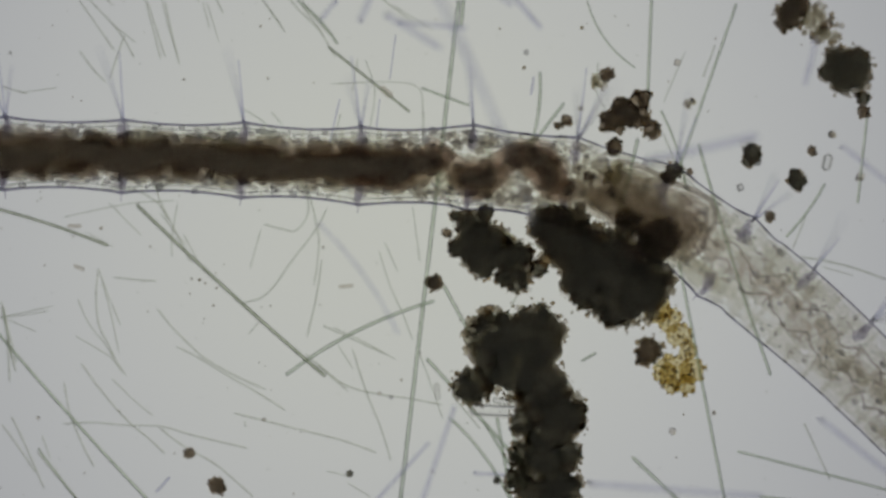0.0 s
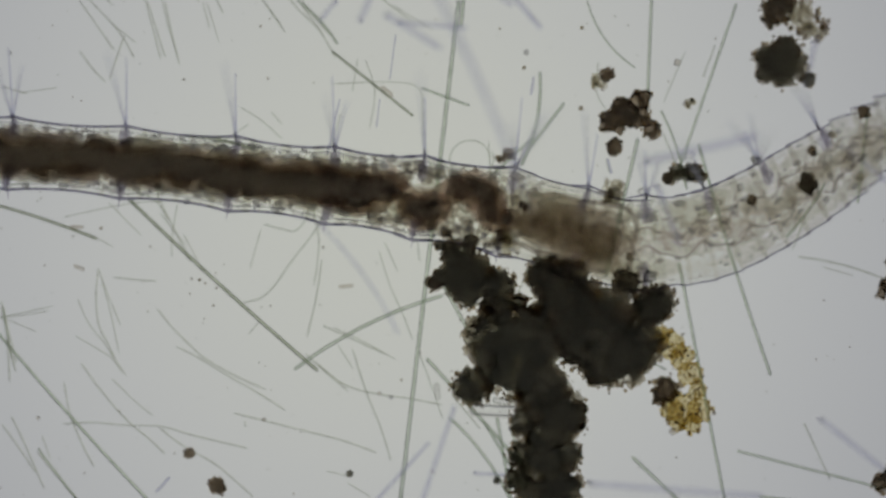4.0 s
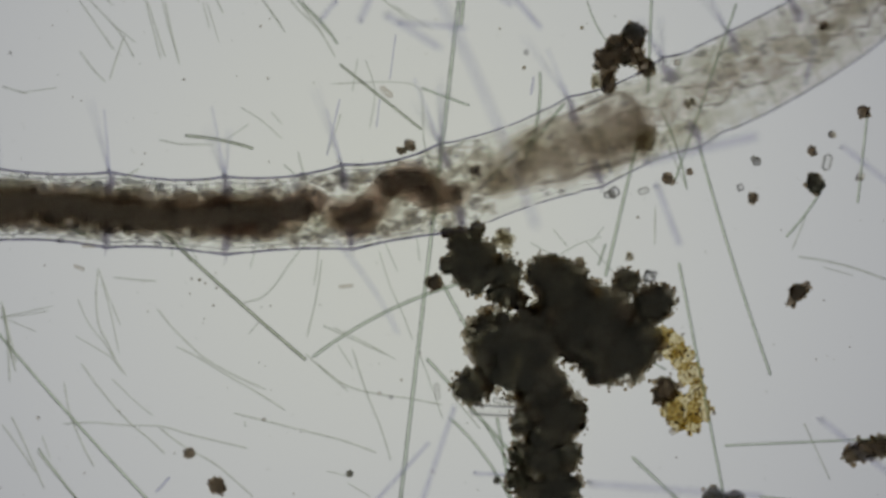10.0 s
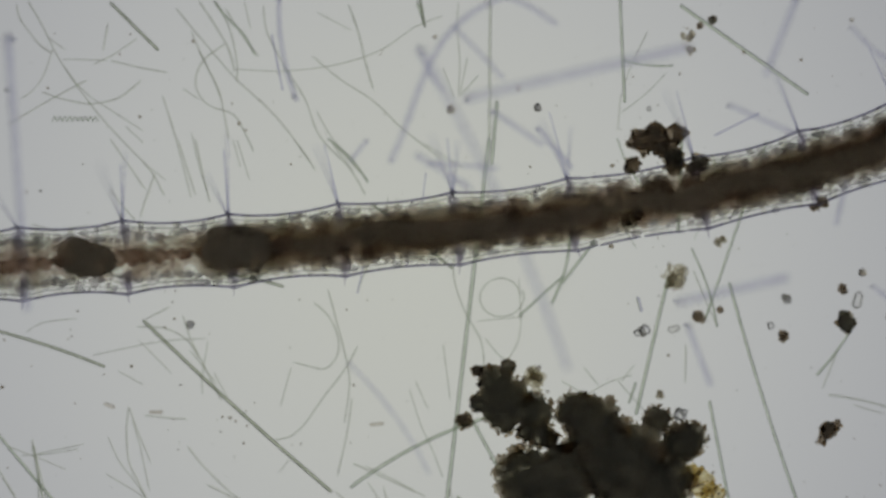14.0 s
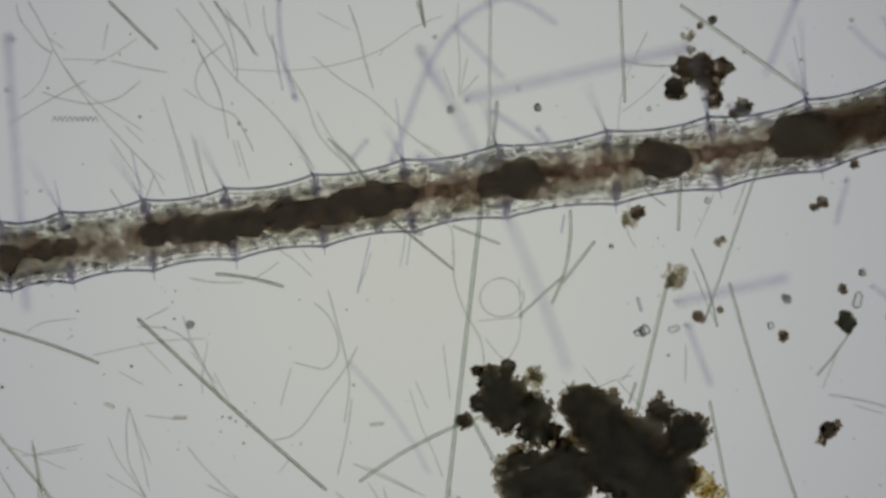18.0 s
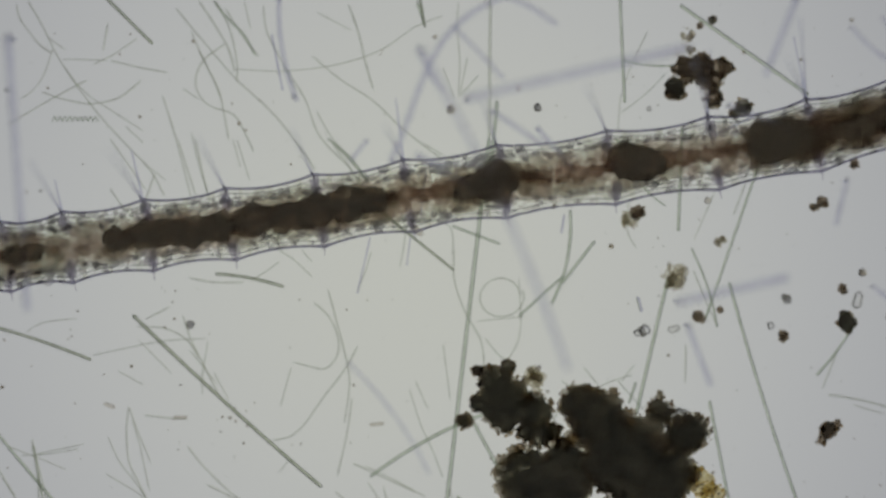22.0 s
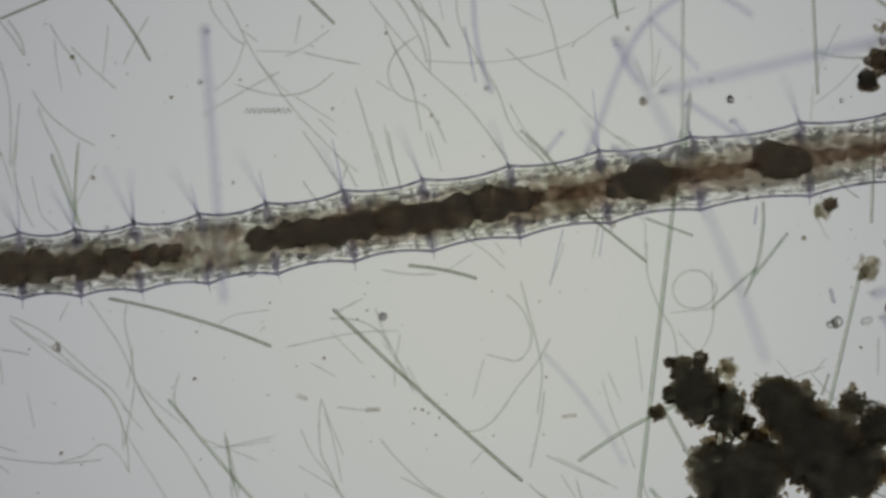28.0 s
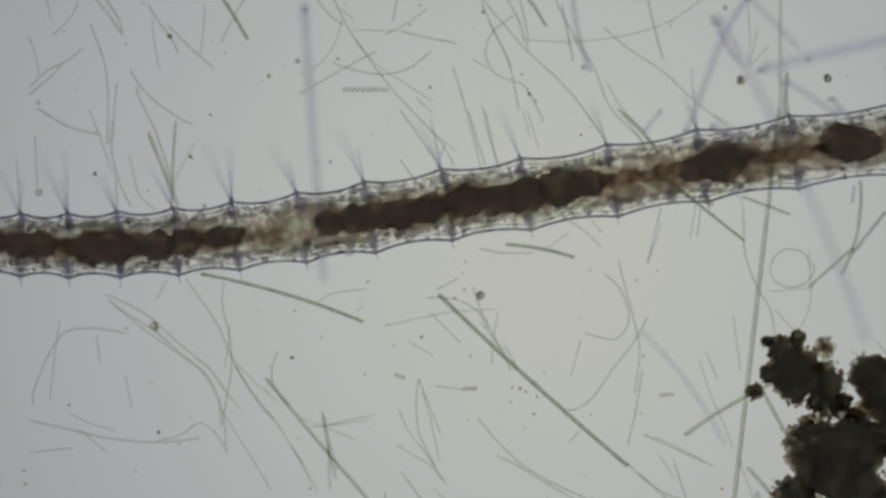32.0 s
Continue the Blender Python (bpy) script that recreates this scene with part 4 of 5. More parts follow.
filament(571, 577, 681, 627, 4, 0, PALE)
filament(941, 257, 999, 182, 7, 0, GREEN)
filament(-509, 47, -504, 137, 3, 0, LILAC)
thread(((-402, -197), (-375, -163), (-354, -131)), 5, PALE)
thread(((-385, -197), (-362, -163), (-354, -133)), 5, PALE)
thread(((-490, -204), (-480, -156)), 3, PALE)
thread(((-432, -193), (-446, -163), (-480, -129)), 3, PALE)
thread(((-520, -39), (-486, -69), (-453, -86), (-422, -109)), 4, PALE)
thread(((-520, -25), (-480, -59), (-459, -82)), 4, PALE)
thread(((-507, -3), (-466, 22), (-432, 37), (-392, 44)), 5, PALE)
thread(((-520, -129), (-510, -102), (-501, -59)), 3, PALE)
thread(((-412, -153), (-392, -102), (-382, -59), (-379, -1), (-381, 66)), 4, PALE)
thread(((-364, -49), (-368, -1), (-377, 66)), 4, PALE)
thread(((-414, -1), (-395, 46), (-372, 113)), 3, PALE)
thread(((-368, 19), (-372, 79), (-358, 133), (-338, 174)), 4, PALE)
thread(((-342, 79), (-333, 120), (-323, 153), (-294, 180)), 3, PALE)
thread(((-342, -72), (-311, -28), (-264, 9), (-230, 27)), 4, PALE)
thread(((-331, -42), (-318, -8), (-298, 32), (-281, 79), (-261, 147)), 5, PALE)
thread(((-308, 40), (-284, 100), (-254, 174)), 8, GREEN)
thread(((-259, 19), (-264, 93), (-265, 167)), 6, GREEN)
thread(((-226, 58), (-244, 93), (-264, 133)), 3, PALE)
thread(((-301, -163), (-298, -123), (-288, -69)), 3, PALE)
thread(((-311, -190), (-288, -153), (-267, -126), (-254, -96)), 4, PALE)
thread(((-274, -150), (-230, -106), (-190, -72)), 4, PALE)
thread(((-207, -190), (-210, -143), (-216, -96)), 3, PALE)
thread(((-133, -204), (-153, -170), (-180, -116)), 4, PALE)
thread(((-385, 328), (-345, 345), (-305, 369), (-264, 406), (-224, 440), (-197, 463), (-170, 500)), 4, PALE)
thread(((-382, 335), (-352, 359), (-298, 392), (-251, 433), (-217, 460), (-190, 500), (-173, 554), (-170, 608)), 4, PALE)
thread(((-379, 339), (-318, 389), (-237, 446), (-204, 473), (-183, 514), (-180, 567)), 3, PALE)
thread(((-241, 301), (-210, 345), (-183, 386), (-163, 433), (-143, 473), (-113, 520), (-82, 554)), 4, PALE)
thread(((-173, 305), (-177, 345), (-166, 392), (-160, 453), (-170, 520), (-177, 561)), 4, PALE)
thread(((-163, 382), (-166, 419), (-173, 460)), 3, PALE)
thread(((-156, 446), (-116, 487), (-76, 520)), 3, PALE)
thread(((-183, 487), (-143, 534)), 3, PALE)
thread(((-156, 453), (-123, 503), (-82, 554), (-49, 605), (-8, 679)), 4, PALE)
thread(((-177, 534), (-153, 574), (-123, 621), (-89, 679)), 3, PALE)
thread(((-510, 527), (-513, 507), (-493, 453), (-469, 409), (-446, 392), (-399, 389), (-345, 398)), 4, PALE)
thread(((-465, 372), (-473, 426), (-483, 520)), 3, PALE)
thread(((-400, 399), (-393, 453)), 3, PALE)
thread(((-350, 466), (-337, 530)), 3, PALE)
thread(((-520, 552), (-453, 567), (-385, 583), (-305, 591), (-251, 588), (-217, 584)), 4, PALE)
thread(((-294, 589), (-251, 578), (-217, 557), (-190, 574), (-166, 611)), 3, PALE)
thread(((-449, 539), (-412, 557), (-366, 571)), 3, PALE)
thread(((-432, 567), (-379, 611)), 3, PALE)
thread(((-520, 611), (-480, 605), (-439, 601)), 3, PALE)
thread(((-79, 429), (-89, 466), (-82, 497), (-55, 527)), 4, PALE)
thread(((-42, 547), (12, 567), (62, 588)), 3, PALE)
thread(((11, 594), (15, 679)), 5, PALE)
thread(((-274, 301), (-294, 339)), 3, PALE)
thread(((-7, -245), (20, -198), (47, -144), (81, -93), (121, -40), (168, 11), (209, 55), (236, 102)), 4, PALE)
thread(((-27, -238), (-20, -211), (13, -168), (37, -151)), 4, PALE)
thread(((37, -161), (23, -117), (3, -87), (-20, -70)), 3, PALE)
thread(((27, -181), (60, -157)), 3, PALE)
thread(((-41, -26), (0, -50), (47, -77), (98, -104)), 4, PALE)
thread(((17, -83), (60, -69), (108, -62), (155, -73), (195, -104)), 4, PALE)
thread(((57, -127), (94, -83), (141, -50), (199, -13)), 3, PALE)
thread(((165, -23), (199, 9)), 3, PALE)
thread(((108, -131), (148, -151), (188, -179)), 3, PALE)
thread(((135, -206), (126, -154)), 4, PALE)
thread(((54, -141), (135, -139)), 3, PALE)
thread(((138, -139), (188, -127), (242, -117)), 4, PALE)
thread(((232, -77), (249, -23), (266, 38), (283, 105)), 4, PALE)
thread(((283, -13), (296, 45), (313, 98)), 3, PALE)
thread(((269, -89), (296, -70)), 3, PALE)
thread(((364, 1), (387, 75)), 3, PALE)
thread(((343, -168), (310, -144), (293, -117), (293, -87), (313, -60), (357, -43), (377, -13), (394, 24)), 4, PALE)
thread(((256, -232), (283, -198), (323, -151), (364, -104), (417, -56), (458, -9), (505, 58)), 4, PALE)
thread(((283, -191), (303, -144), (330, -90), (340, -50), (350, 4)), 4, PALE)
thread(((296, -157), (320, -110), (337, -67)), 3, PALE)
thread(((323, -245), (350, -198), (364, -137), (364, -100)), 4, PALE)
thread(((296, -245), (323, -205), (350, -157), (360, -117)), 5, PALE)
thread(((323, -245), (350, -211), (377, -184), (397, -147)), 6, GREEN)
thread(((343, -232), (377, -178), (404, -144)), 4, PALE)
thread(((377, -245), (389, -194)), 3, PALE)
thread(((505, -225), (569, -191)), 3, PALE)
thread(((562, -238), (579, -191), (592, -137), (606, -87)), 5, PALE)
thread(((683, -245), (699, -198)), 6, GREEN)
thread(((411, -238), (417, -191), (444, -137), (485, -70), (512, -3), (572, 58)), 4, PALE)
thread(((498, -147), (545, -107), (606, -67), (660, -16), (730, 38)), 4, PALE)
thread(((357, -124), (444, -120), (539, -131), (619, -157), (680, -198), (730, -218)), 3, PALE)
thread(((444, -134), (471, -83)), 3, PALE)
thread(((505, -50), (532, -3), (582, 58)), 3, PALE)
thread(((687, -157), (707, -110), (730, -77)), 8, LILAC, 0.3)
thread(((757, -245), (756, -191), (760, -131), (757, -77)), 3, PALE)
thread(((774, -147), (760, -77)), 3, PALE)
thread(((795, -114), (757, -73)), 3, PALE)
thread(((730, -127), (750, -70)), 3, PALE)
thread(((1094, -191), (1067, -137), (1053, -97)), 3, PALE)
thread(((1127, -117), (1087, -77), (1046, -46)), 3, PALE)
thread(((1046, -83), (1040, -13)), 3, PALE)
thread(((750, -191), (784, -157), (838, -100)), 9, LILAC, 0.3)
thread(((1444, -191), (1477, -157), (1511, -131)), 8, LILAC, 0.3)
thread(((279, 247), (323, 255), (377, 255)), 4, PALE)
thread(((390, 253), (441, 218)), 3, PALE)
thread(((-10, 344), (20, 327), (81, 319)), 3, PALE)
thread(((108, 385), (168, 372), (236, 359), (310, 355)), 3, PALE)
thread(((202, 321), (246, 298)), 4, PALE)
thread(((185, 334), (236, 337), (276, 358), (296, 391)), 4, PALE)
thread(((268, 314), (283, 358), (303, 398), (323, 438), (337, 465)), 4, PALE)
thread(((313, 358), (303, 418), (303, 455)), 3, PALE)
thread(((323, 415), (350, 465)), 3, PALE)
thread(((151, 411), (199, 438)), 3, PALE)
thread(((199, 491), (242, 496), (276, 498)), 4, PALE)
thread(((172, 477), (168, 519), (172, 573), (188, 607), (202, 637)), 4, PALE)
thread(((172, 475), (185, 512), (212, 578)), 3, PALE)
thread(((135, 529), (155, 573), (182, 607), (202, 637), (222, 667)), 3, PALE)
thread(((178, 499), (192, 546), (209, 627)), 3, PALE)
thread(((131, 595), (168, 617), (195, 634), (215, 661)), 3, PALE)
thread(((-20, 563), (27, 560), (84, 551)), 3, PALE)
thread(((4, 543), (10, 587), (19, 637)), 4, PALE)
thread(((-54, 600), (-27, 637)), 3, PALE)
thread(((276, 546), (303, 580), (337, 614), (364, 637), (417, 667), (471, 691)), 4, PALE)
thread(((310, 614), (350, 634), (404, 667), (458, 698), (505, 728)), 4, PALE)
thread(((500, 290), (528, 317), (544, 354), (542, 385), (522, 408), (495, 405), (465, 397)), 4, PALE)
thread(((461, 405), (441, 477)), 3, PALE)
thread(((526, 267), (539, 317), (555, 378), (564, 432), (555, 506)), 4, PALE)
thread(((579, 368), (555, 411), (518, 459), (485, 506), (458, 529), (427, 536)), 4, PALE)
thread(((569, 459), (559, 526), (542, 600)), 4, PALE)
thread(((603, 199), (592, 236), (578, 270)), 3, PALE)
thread(((478, 196), (498, 220)), 3, PALE)
thread(((670, 442), (690, 506), (714, 560), (730, 603)), 3, PALE)
thread(((680, 428), (704, 482)), 3, PALE)
thread(((567, 396), (622, 456), (672, 526), (707, 591)), 6, LILAC, 0.3)
thread(((589, 580), (646, 607), (700, 637)), 3, PALE)
thread(((458, 570), (438, 593)), 3, PALE)
thread(((750, 196), (750, 250), (770, 310), (797, 358), (804, 411)), 4, PALE)
thread(((730, 364), (737, 418), (743, 465)), 3, PALE)
thread(((865, 247), (868, 331), (858, 371), (838, 391), (804, 354)), 3, PALE)
thread(((791, 324), (844, 319), (875, 316)), 3, PALE)
thread(((1073, 280), (1080, 307)), 4, PALE)
thread(((1174, 233), (1195, 284), (1218, 337)), 4, PALE)
thread(((1161, 364), (1160, 435)), 4, PALE)
thread(((1430, 378), (1403, 445)), 4, PALE)
thread(((1457, 472), (1514, 489)), 3, PALE)
thread(((979, 405), (1006, 438)), 3, PALE)
thread(((1070, 401), (1046, 432)), 3, PALE)
thread(((195, 670), (236, 710), (269, 737)), 3, PALE)
thread(((141, 643), (175, 690), (222, 744), (269, 784), (290, 805)), 4, PALE)
thread(((108, 751), (162, 749), (222, 754), (283, 756), (337, 771), (391, 784), (438, 795)), 4, PALE)
thread(((279, 757), (323, 791), (377, 821), (418, 855), (448, 882)), 4, PALE)
thread(((0, 751), (34, 798), (61, 838)), 4, PALE)
thread(((17, 737), (40, 784), (77, 869)), 4, PALE)
thread(((71, 771), (88, 815)), 3, PALE)
thread(((111, 677), (121, 731), (145, 791), (165, 828)), 4, PALE)
thread(((411, 732), (471, 747), (539, 764), (606, 781), (667, 803)), 4, PALE)
thread(((596, 609), (626, 656)), 3, PALE)
thread(((623, 616), (646, 690), (673, 757), (692, 818)), 4, PALE)
thread(((539, 626), (572, 656), (616, 694)), 4, PALE)
thread(((559, 643), (606, 680), (660, 697), (727, 707), (784, 718)), 4, PALE)
thread(((741, 623), (761, 677), (784, 744)), 3, PALE)
thread(((576, 835), (620, 845)), 3, PALE)
thread(((613, 855), (657, 882)), 3, PALE)
thread(((431, 747), (434, 757)), 3, PALE)
thread(((64, 801), (94, 838), (138, 889)), 5, PALE)
thread(((0, 542), (13, 609), (26, 660)), 5, PALE)
thread(((0, 562), (94, 542)), 3, PALE)
thread(((138, 0), (165, 37), (202, 91)), 4, PALE)
thread(((138, 88), (162, 121), (185, 145)), 4, PALE)
thread(((219, 61), (202, 108), (192, 141)), 4, PALE)
thread(((195, 40), (239, 75)), 3, PALE)
thread(((259, 0), (276, 54), (291, 101)), 4, PALE)
thread(((290, 0), (303, 61), (316, 114)), 4, PALE)
thread(((357, 0), (370, 51)), 3, PALE)
thread(((465, 0), (497, 44)), 3, PALE)
thread(((532, 7), (566, 54), (593, 101)), 4, PALE)
thread(((539, 13), (596, 74)), 3, PALE)
thread(((596, 7), (566, 44)), 9, LILAC, 0.25)
thread(((582, 148), (731, 149), (747, 209)), 3, PALE)
thread(((646, 104), (663, 162), (653, 229)), 3, PALE)
thread(((633, 101), (623, 162)), 3, PALE)
thread(((0, 152), (44, 165)), 4, PALE)
thread(((34, 164), (101, 154)), 3, PALE)
thread(((424, 189), (465, 215), (498, 246)), 3, PALE)
thread(((694, 7), (768, 54)), 3, PALE)
thread(((687, 34), (784, 94)), 12, LILAC, 0.35)
thread(((279, 374), (330, 438)), 3, PALE)
thread(((189, 357), (249, 418)), 3, PALE)
thread(((956, 125), (956, 175), (946, 236), (922, 296)), 7, GREEN)
thread(((1060, 108), (1057, 162), (1074, 195)), 3, PALE)
thread(((1215, 88), (1175, 182)), 3, PALE)
thread(((1484, 263), (1568, 330)), 9, LILAC, 0.3)

# the finest specks of silt, all over the slide
speck_rng = random.Random(77)
specks = []
for i in range(520):
    x, y, r = speck_rng.uniform(-640, 1640), speck_rng.uniform(-300, 940), 0.7 + 1.5 * speck_rng.random() ** 3
    specks.append(lump(P(x, y, r * MM), r * MM, 0.5, 1, 2.0, speck_rng.random() * 50))
tagged(new("silt", mesh_of("silt", *merged(specks), GRIT)), "finest dark silt specks strewn over the glass", "silt", kind="stuff")

# scattered particles
particle(770, 500, 15, "b")
particle(790, 412, 9, "b")
particle(1530, 198, 12, "b")
particle(1475, 238, 8, "g")
particle(1440, 268, 9, "b")
particle(1182, 315, 11, "b")
particle(1222, 304, 7, "b")
particle(1115, 455, 9, "g")
particle(1120, 488, 8, "d")
particle(335, 803, 10, "b")
particle(618, 840, 7, "d")
particle(381, 860, 15, "b")
particle(928, 119, 5, "d")
particle(324, 140, 3, "d")
particle(473, 138, 3, "d")
particle(177, 404, 4, "d")
particle(571, 438, 3, "d")
particle(338, 494, 3, "d")
particle(352, 496, 4, "d")
particle(362, 502, 3, "d")
particle(382, 510, 3, "d")
particle(376, 541, 3, "d")
particle(65, 741, 5, "g")
particle(208, 729, 3, "d")
particle(466, 744, 5, "g")
particle(671, 697, 5, "g")
particle(692, 704, 5, "c")
particle(710, 674, 3, "d")
particle(1088, 340, 11, "c")
particle(1075, 345, 7, "c")
particle(1150, 490, 12, "c")
particle(1265, 732, 5, "b")
particle(1192, 765, 7, "g")
particle(1130, 385, 4, "d")
particle(1030, 48, 5, "d")
particle(932, 92, 6, "c")
particle(15, 93, 4, "c")
particle(885, 50, 3, "d")
particle(460, 46, 3, "d")
particle(765, 836, 4, "g")
particle(880, 852, 7, "d")
particle(1312, 332, 7, "c")
particle(1200, 110, 7, "g")
particle(1060, 145, 16, "g")
particle(1460, 45, 9, "b")
particle(895, 432, 26, "g")
particle(1525, 312, 8, "g")
particle(192, -39, 4, "d")
particle(368, -27, 5, "d")
particle(380, -15, 3, "d")
particle(465, -75, 6, "c")
particle(746, -51, 9, "g")
particle(28, -90, 4, "g")
particle(864, -89, 6, "g")
particle(898, -55, 8, "c")
particle(1074, 131, 13, "b")
particle(1029, 191, 6, "d")
particle(1170, -157, 9, "g")
particle(1164, -185, 14, "g")
particle(1208, -210, 8, "d")
particle(1186, -200, 7, "b")
particle(1264, -153, 4, "d")
particle(1096, -53, 6, "c")
particle(1224, 180, 12, "g")
particle(1366, -140, 4, "d")
particle(81, 306, 3, "d")
particle(236, 335, 3, "d")
particle(281, 330, 8, "c")
particle(716, -181, 6, "g")
particle(1456, -211, 6, "g")
particle(1341, 285, 9, "c")
particle(1151, -115, 4, "g")
particle(286, -173, 4, "b")
particle(-504, -12, 5, "g")
particle(-270, -130, 6, "d")
particle(-94, -59, 5, "d")
particle(-233, 84, 5, "d")
particle(-403, 115, 5, "d")
particle(-44, -86, 6, "c")
particle(-198, 10, 3, "d")
particle(-290, 573, 5, "d")
particle(-53, 441, 5, "d")
particle(-299, 385, 8, "g")
particle(-347, 389, 3, "d")
particle(-529, 642, 4, "g")
particle(-527, 665, 4, "g")
particle(-21, 673, 3, "d")
particle(-49, 358, 3, "d")
particle(253, 320, 3, "d")
particle(-503, 147, 7, "g")
particle(-209, 172, 5, "c")
particle(-449, 525, 3, "d")
particle(-331, 137, 2, "d")
crystal(138, 474, 22, 8, -22, GRAIN)
crystal(612, 507, 28, 7, 5, GRAIN)
drifter = crystal(264, 495, 26, 7, -4, GRAIN)
slider = filament(200, 325, 536, 630, 8, -4, OLIVE)
branch = filament(548, 637, 812, 505, 8, 14, GREEN)
straw = filament(600, 112, 745, 228, 6, 0, OLIVE)
swung = filament(1284, 790, 1570, 777, 6, 0, GREEN)
splinter = filament(136, -245, 223, -159, 7, 0, OLIVE)
rod = filament(-154, 323, 136, 408, 7, 8, OLIVE)
grit_a = particle(1448, 327, 17, "d")
grit_b = particle(1335, 350, 10, "b")
grit_c = particle(1415, 517, 15, "b")
grit_d = particle(1140, 240, 25, "g")


def motions():
    for ob, u, gut in MOVES:
        rows = []
        for t in SPINE_TIMES + ([14.0, 19.0, 25.0, 28.0] if gut else []):
            key = max(k for k in SPINE_TIMES if k <= t)
            x, y, dx, dy = centre(key, u + (gut_slip(t, u) if gut else 0))
            rows.append((t, pose((x - 784) * MM, (441 - y) * MM, WORM_Z, 0, 0, math.degrees(math.atan2(-dy, dx)))))
        rows.sort(key=lambda r: r[0])
        walk(ob, rows)
    move(clump_right, (0, 15, -105, 8), (0.5, -20, 5, 0), (1, 0, 0, 0), (12, 0, -6, 0), (16.7, 4, -10, 0), (17, 6, -20, 0), (32, 6, -20, 0))
    move(clump_left, (0, 15, -30, 0), (0.5, -12, 22, 0), (3, -12, 22, 0), (7.5, -8, 22, 0), (8, 0, 8, 0), (9, 0, 0, 0), (32, 0, 0, 0))
    move(amber, (0, -25, -65, 6), (0.5, -10, 0, 0), (1, 0, 0, 0), (32, 0, 0, 0))
    move(brown_bit, (0, -30, -70, 0), (0.5, 0, 0, 0), (32, 0, 0, 0))
    move(clump_up, (0, 0, 0, 0), (7.5, 0, 0, 0), (8, 0, -20, 0), (8.5, -10, -60, 10), (9, -15, -115, 0), (10, -10, -110, 0), (10.5, -5, -160, 0),
         (11.5, 0, -160, 0), (12, 1, -186, -20), (12.5, 1, -185, -25), (14.5, 0, -203, -25), (16.7, 12, -252, -30), (16.8, 80, -322, -35), (32, 80, -322, -35))
    move(clump_far, (0, 0, 0, 0), (0.5, -8, -4, 0), (2.5, -8, 0, 0), (3, -132, -15, 30), (3.5, -125, -18, 30), (5.5, -97, 5, 20), (7.5, -97, 0, 20),
         (8, 0, -35, 0), (8.5, -25, -5, 0), (9, 55, -65, 0), (9.5, 200, -130, 0), (32, 200, -130, 0))

    for ob in (shell, crust):
        move(ob, (0, 0, 0, 0), (2.5, 0, 0, 0), (3, -20, -12, 0), (5.5, -25, 0, 0), (7.5, -25, 0, 0), (8, 40, -10, 0), (8.5, 10, -15, 0), (9, 70, -10, 0), (9.5, 220, -60, 0), (32, 220, -60, 0))
    move(corner, (0, 110, 60, 0), (3, 60, 40, 0), (5.5, 10, 70, 0), (6, -10, 5, 20), (7, 30, 60, 0), (7.5, 10, -85, -15), (8, 5, -22, 0), (8.5, 4, -4, 0), (9, 0, 0, 0), (32, 0, 0, 0))
    move(low_bit, (0, 160, 90, 0), (5.5, 100, 40, 0), (6, 80, -15, 0), (7, 0, 0, 0), (32, 0, 0, 0))
    move(free_a, (0, 0, 0, 0), (0.5, -10, 0, 0), (1, -15, -25, 40), (2.5, -13, -25, 40), (3, -23, -15, 40), (3.5, -85, 5, 80), (5.5, -122, 105, 90), (7, -125, 105, 90), (7.5, -170, 5, 60), (8, -190, -50, 60), (8.5, -200, -100, 60), (9, -215, -160, 60), (11.5, -205, -230, 60), (16.7, -190, -310, 60), (16.8, -192, -363, 60), (32, -192, -363, 60))
    move(free_b, (0, 0, 0, 0), (7, 8, 3, 0), (7.5, -75, -35, 0), (8, -60, -100, 0), (8.5, -70, -140, 0), (9, -80, -230, 0), (11.5, -40, -255, 0), (13, -14, -258, 0), (16.7, 10, -310, 0), (16.8, 69, -358, 0), (32, 69, -358, 0))
    move(free_c, (0, 150, -60, 0), (3.5, 150, -60, 0), (5.5, -20, -30, 0), (6, 5, -5, 0), (7, 0, 0, 0), (7.5, -30, -30, 0), (8, -36, -45, 0), (9, -36, -45, 0), (32, -36, -45, 0))
    move(free_d, (0, 0, 0, 0), (0.5, -30, 60, 0), (2.5, -15, 92, 0), (3, -125, 45, 0), (3.5, -115, 55, 0), (5.5, -90, 62, 0), (7, -92, 65, 0), (7.5, -505, 15, 0), (8, -480, 30, 0), (8.5, -475, 40, 0), (9, -300, 60, 0), (12, -270, 0, 0), (12.9, -230, 20, 0), (13.1, 400, -100, 0), (32, 400, -100, 0))
    move(grit_a, (0, -35, -7, 0), (1, -43, -5, 0), (5.5, -5, 0, 0), (32, 0, 0, 0))
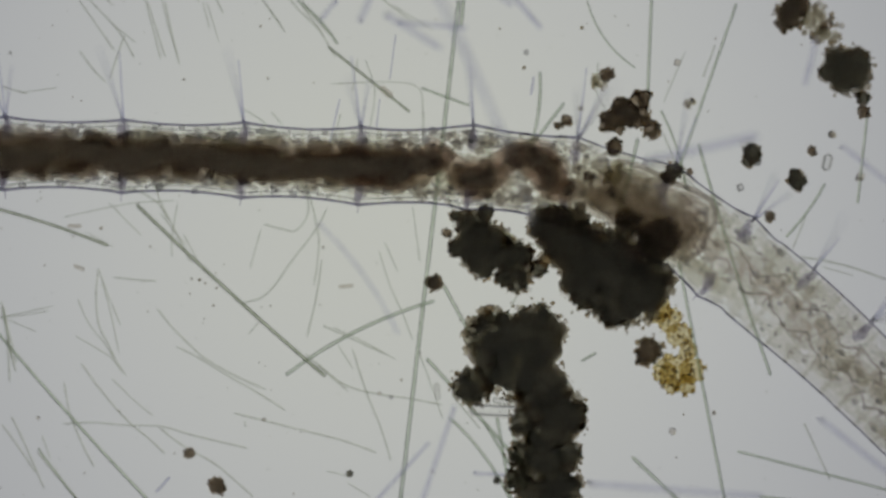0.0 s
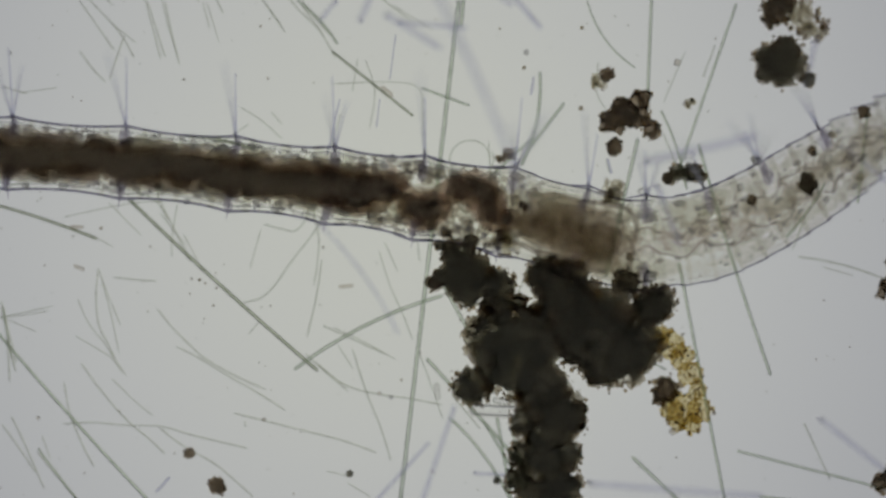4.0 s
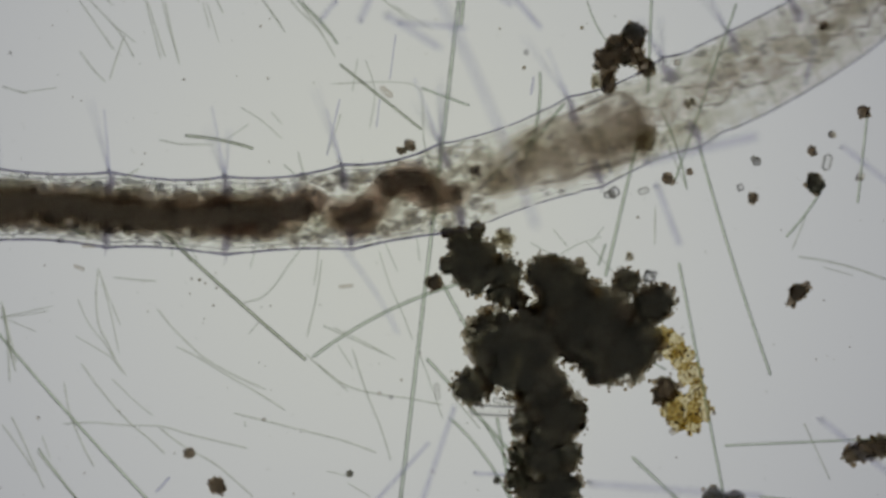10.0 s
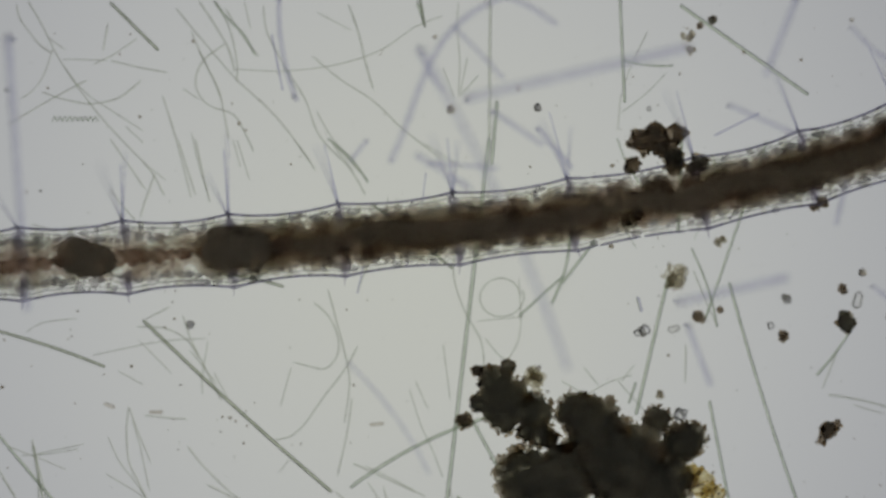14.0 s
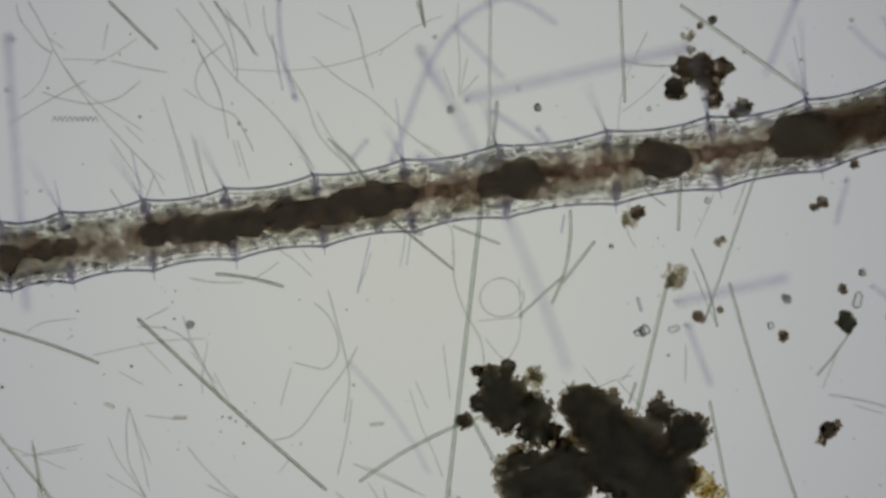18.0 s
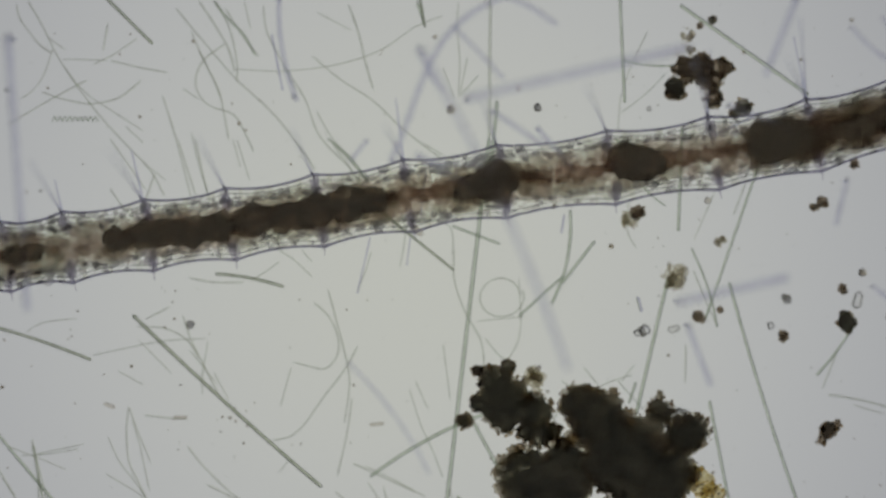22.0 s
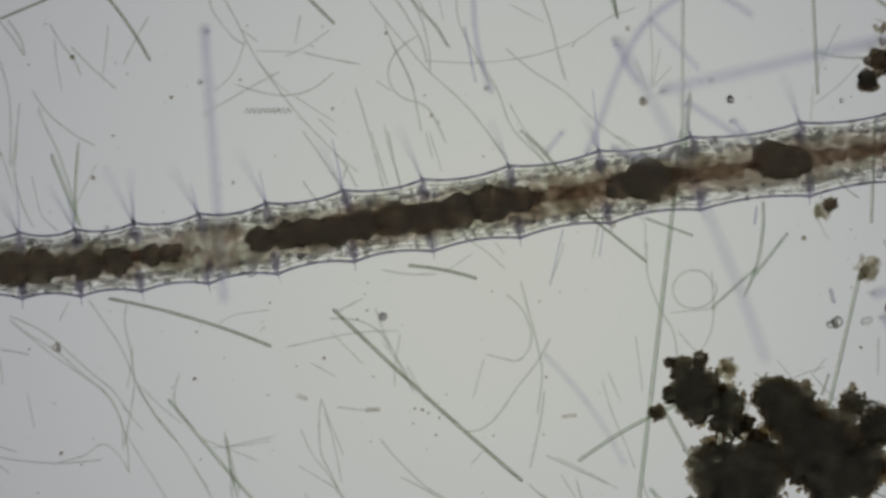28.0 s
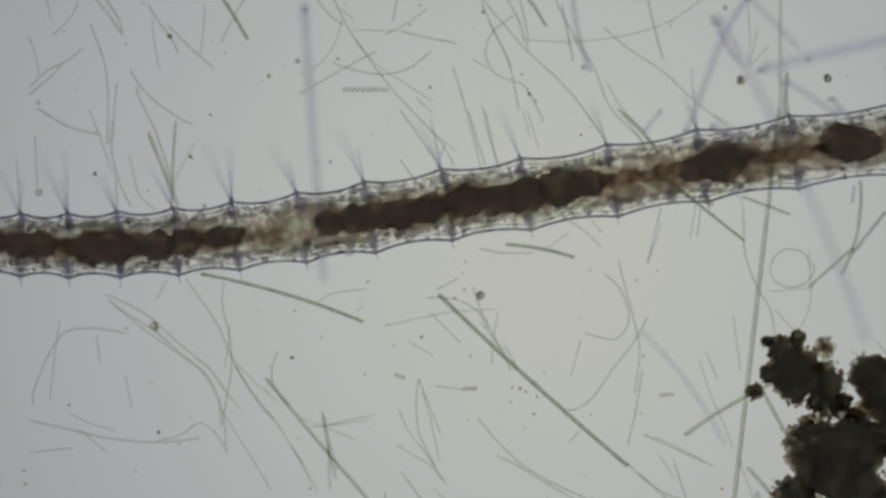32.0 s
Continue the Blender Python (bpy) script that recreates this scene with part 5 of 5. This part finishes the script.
    move(grit_b, (0, 30, 33, 0), (0.5, -2, 0, 0), (3.5, -2, 0, 0), (5.5, -3, 22, 0), (7.5, -3, 18, 0), (8, 0, 0, 0), (32, 0, 0, 0))
    move(grit_c, (0, 200, -60, 0), (3.5, 200, -60, 0), (5.5, 5, 15, 0), (7, 0, 22, 0), (7.5, 8, 10, 0), (8, 0, 0, 0), (32, 0, 0, 0))
    move(grit_d, (0, -57, 60, 0), (1, -57, 95, 0), (7.5, -57, 95, 0), (8, -20, 60, 0), (9, 0, 0, 0), (32, 0, 0, 0))
    move(slider, (0, 40, 37, 0), (3, 28, 28, 0), (5.5, 21, 22, 0), (7, 10, 11, 0), (11.5, 4, 6, 0), (13, 0, 0, 0), (19, -15, -7, 0), (22, -21, -12, 0), (25, -19, -18, 0), (28, -7, -8, 0), (32, 7, 3, 0))
    move(drifter, (0, -134, -95, 0), (7.5, -124, -83, 0), (10.5, -102, -52, 0), (11.5, -84, -35, 0), (13.5, -53, -15, 0), (14.5, -33, -5, 0), (17, 0, 0, 0), (32, 0, 0, 0))
    move(branch, (0, -43, 28, 0), (6, -18, 12, 0), (9, 0, 0, 0), (13, 14, -14, 0), (19, 38, -30, 0), (25, 67, -43, 0), (32, 96, -58, 0))
    move(swung, (0, 18, 52, -17), (3.5, 18, 52, -17), (6, 16, 40, -14), (7.2, 10, 20, -6), (7.8, 0, 0, 0), (32, 0, 0, 0))
    move(straw, (0, -20, -30, 0), (6, -8, -14, 0), (9, 0, 0, 0), (32, 5, 6, 0))
    move(splinter, (0, 12, 12, 0), (13, 3, 3, 0), (19, 0, 0, 0), (25, -18, -20, 0), (28, -27, -29, 0), (32, -36, -38, 0))
    move(rod, (0, 54, 27, 0), (7, 24, 10, 0), (11.5, 9, 5, 0), (13, 0, 0, 0), (19, -18, -11, 0), (25, -42, -20, 0), (32, -62, -31, 0))


def move(ob, *rows):
    """Key a thing by shifts from where it was built: seconds, plan units right and down, degrees."""
    p = ob.location.copy()
    walk(ob, [(t, pose(p.x + dx * MM, p.y - dy * MM, p.z, 0, 0, turn)) for t, dx, dy, turn in rows])


motions()
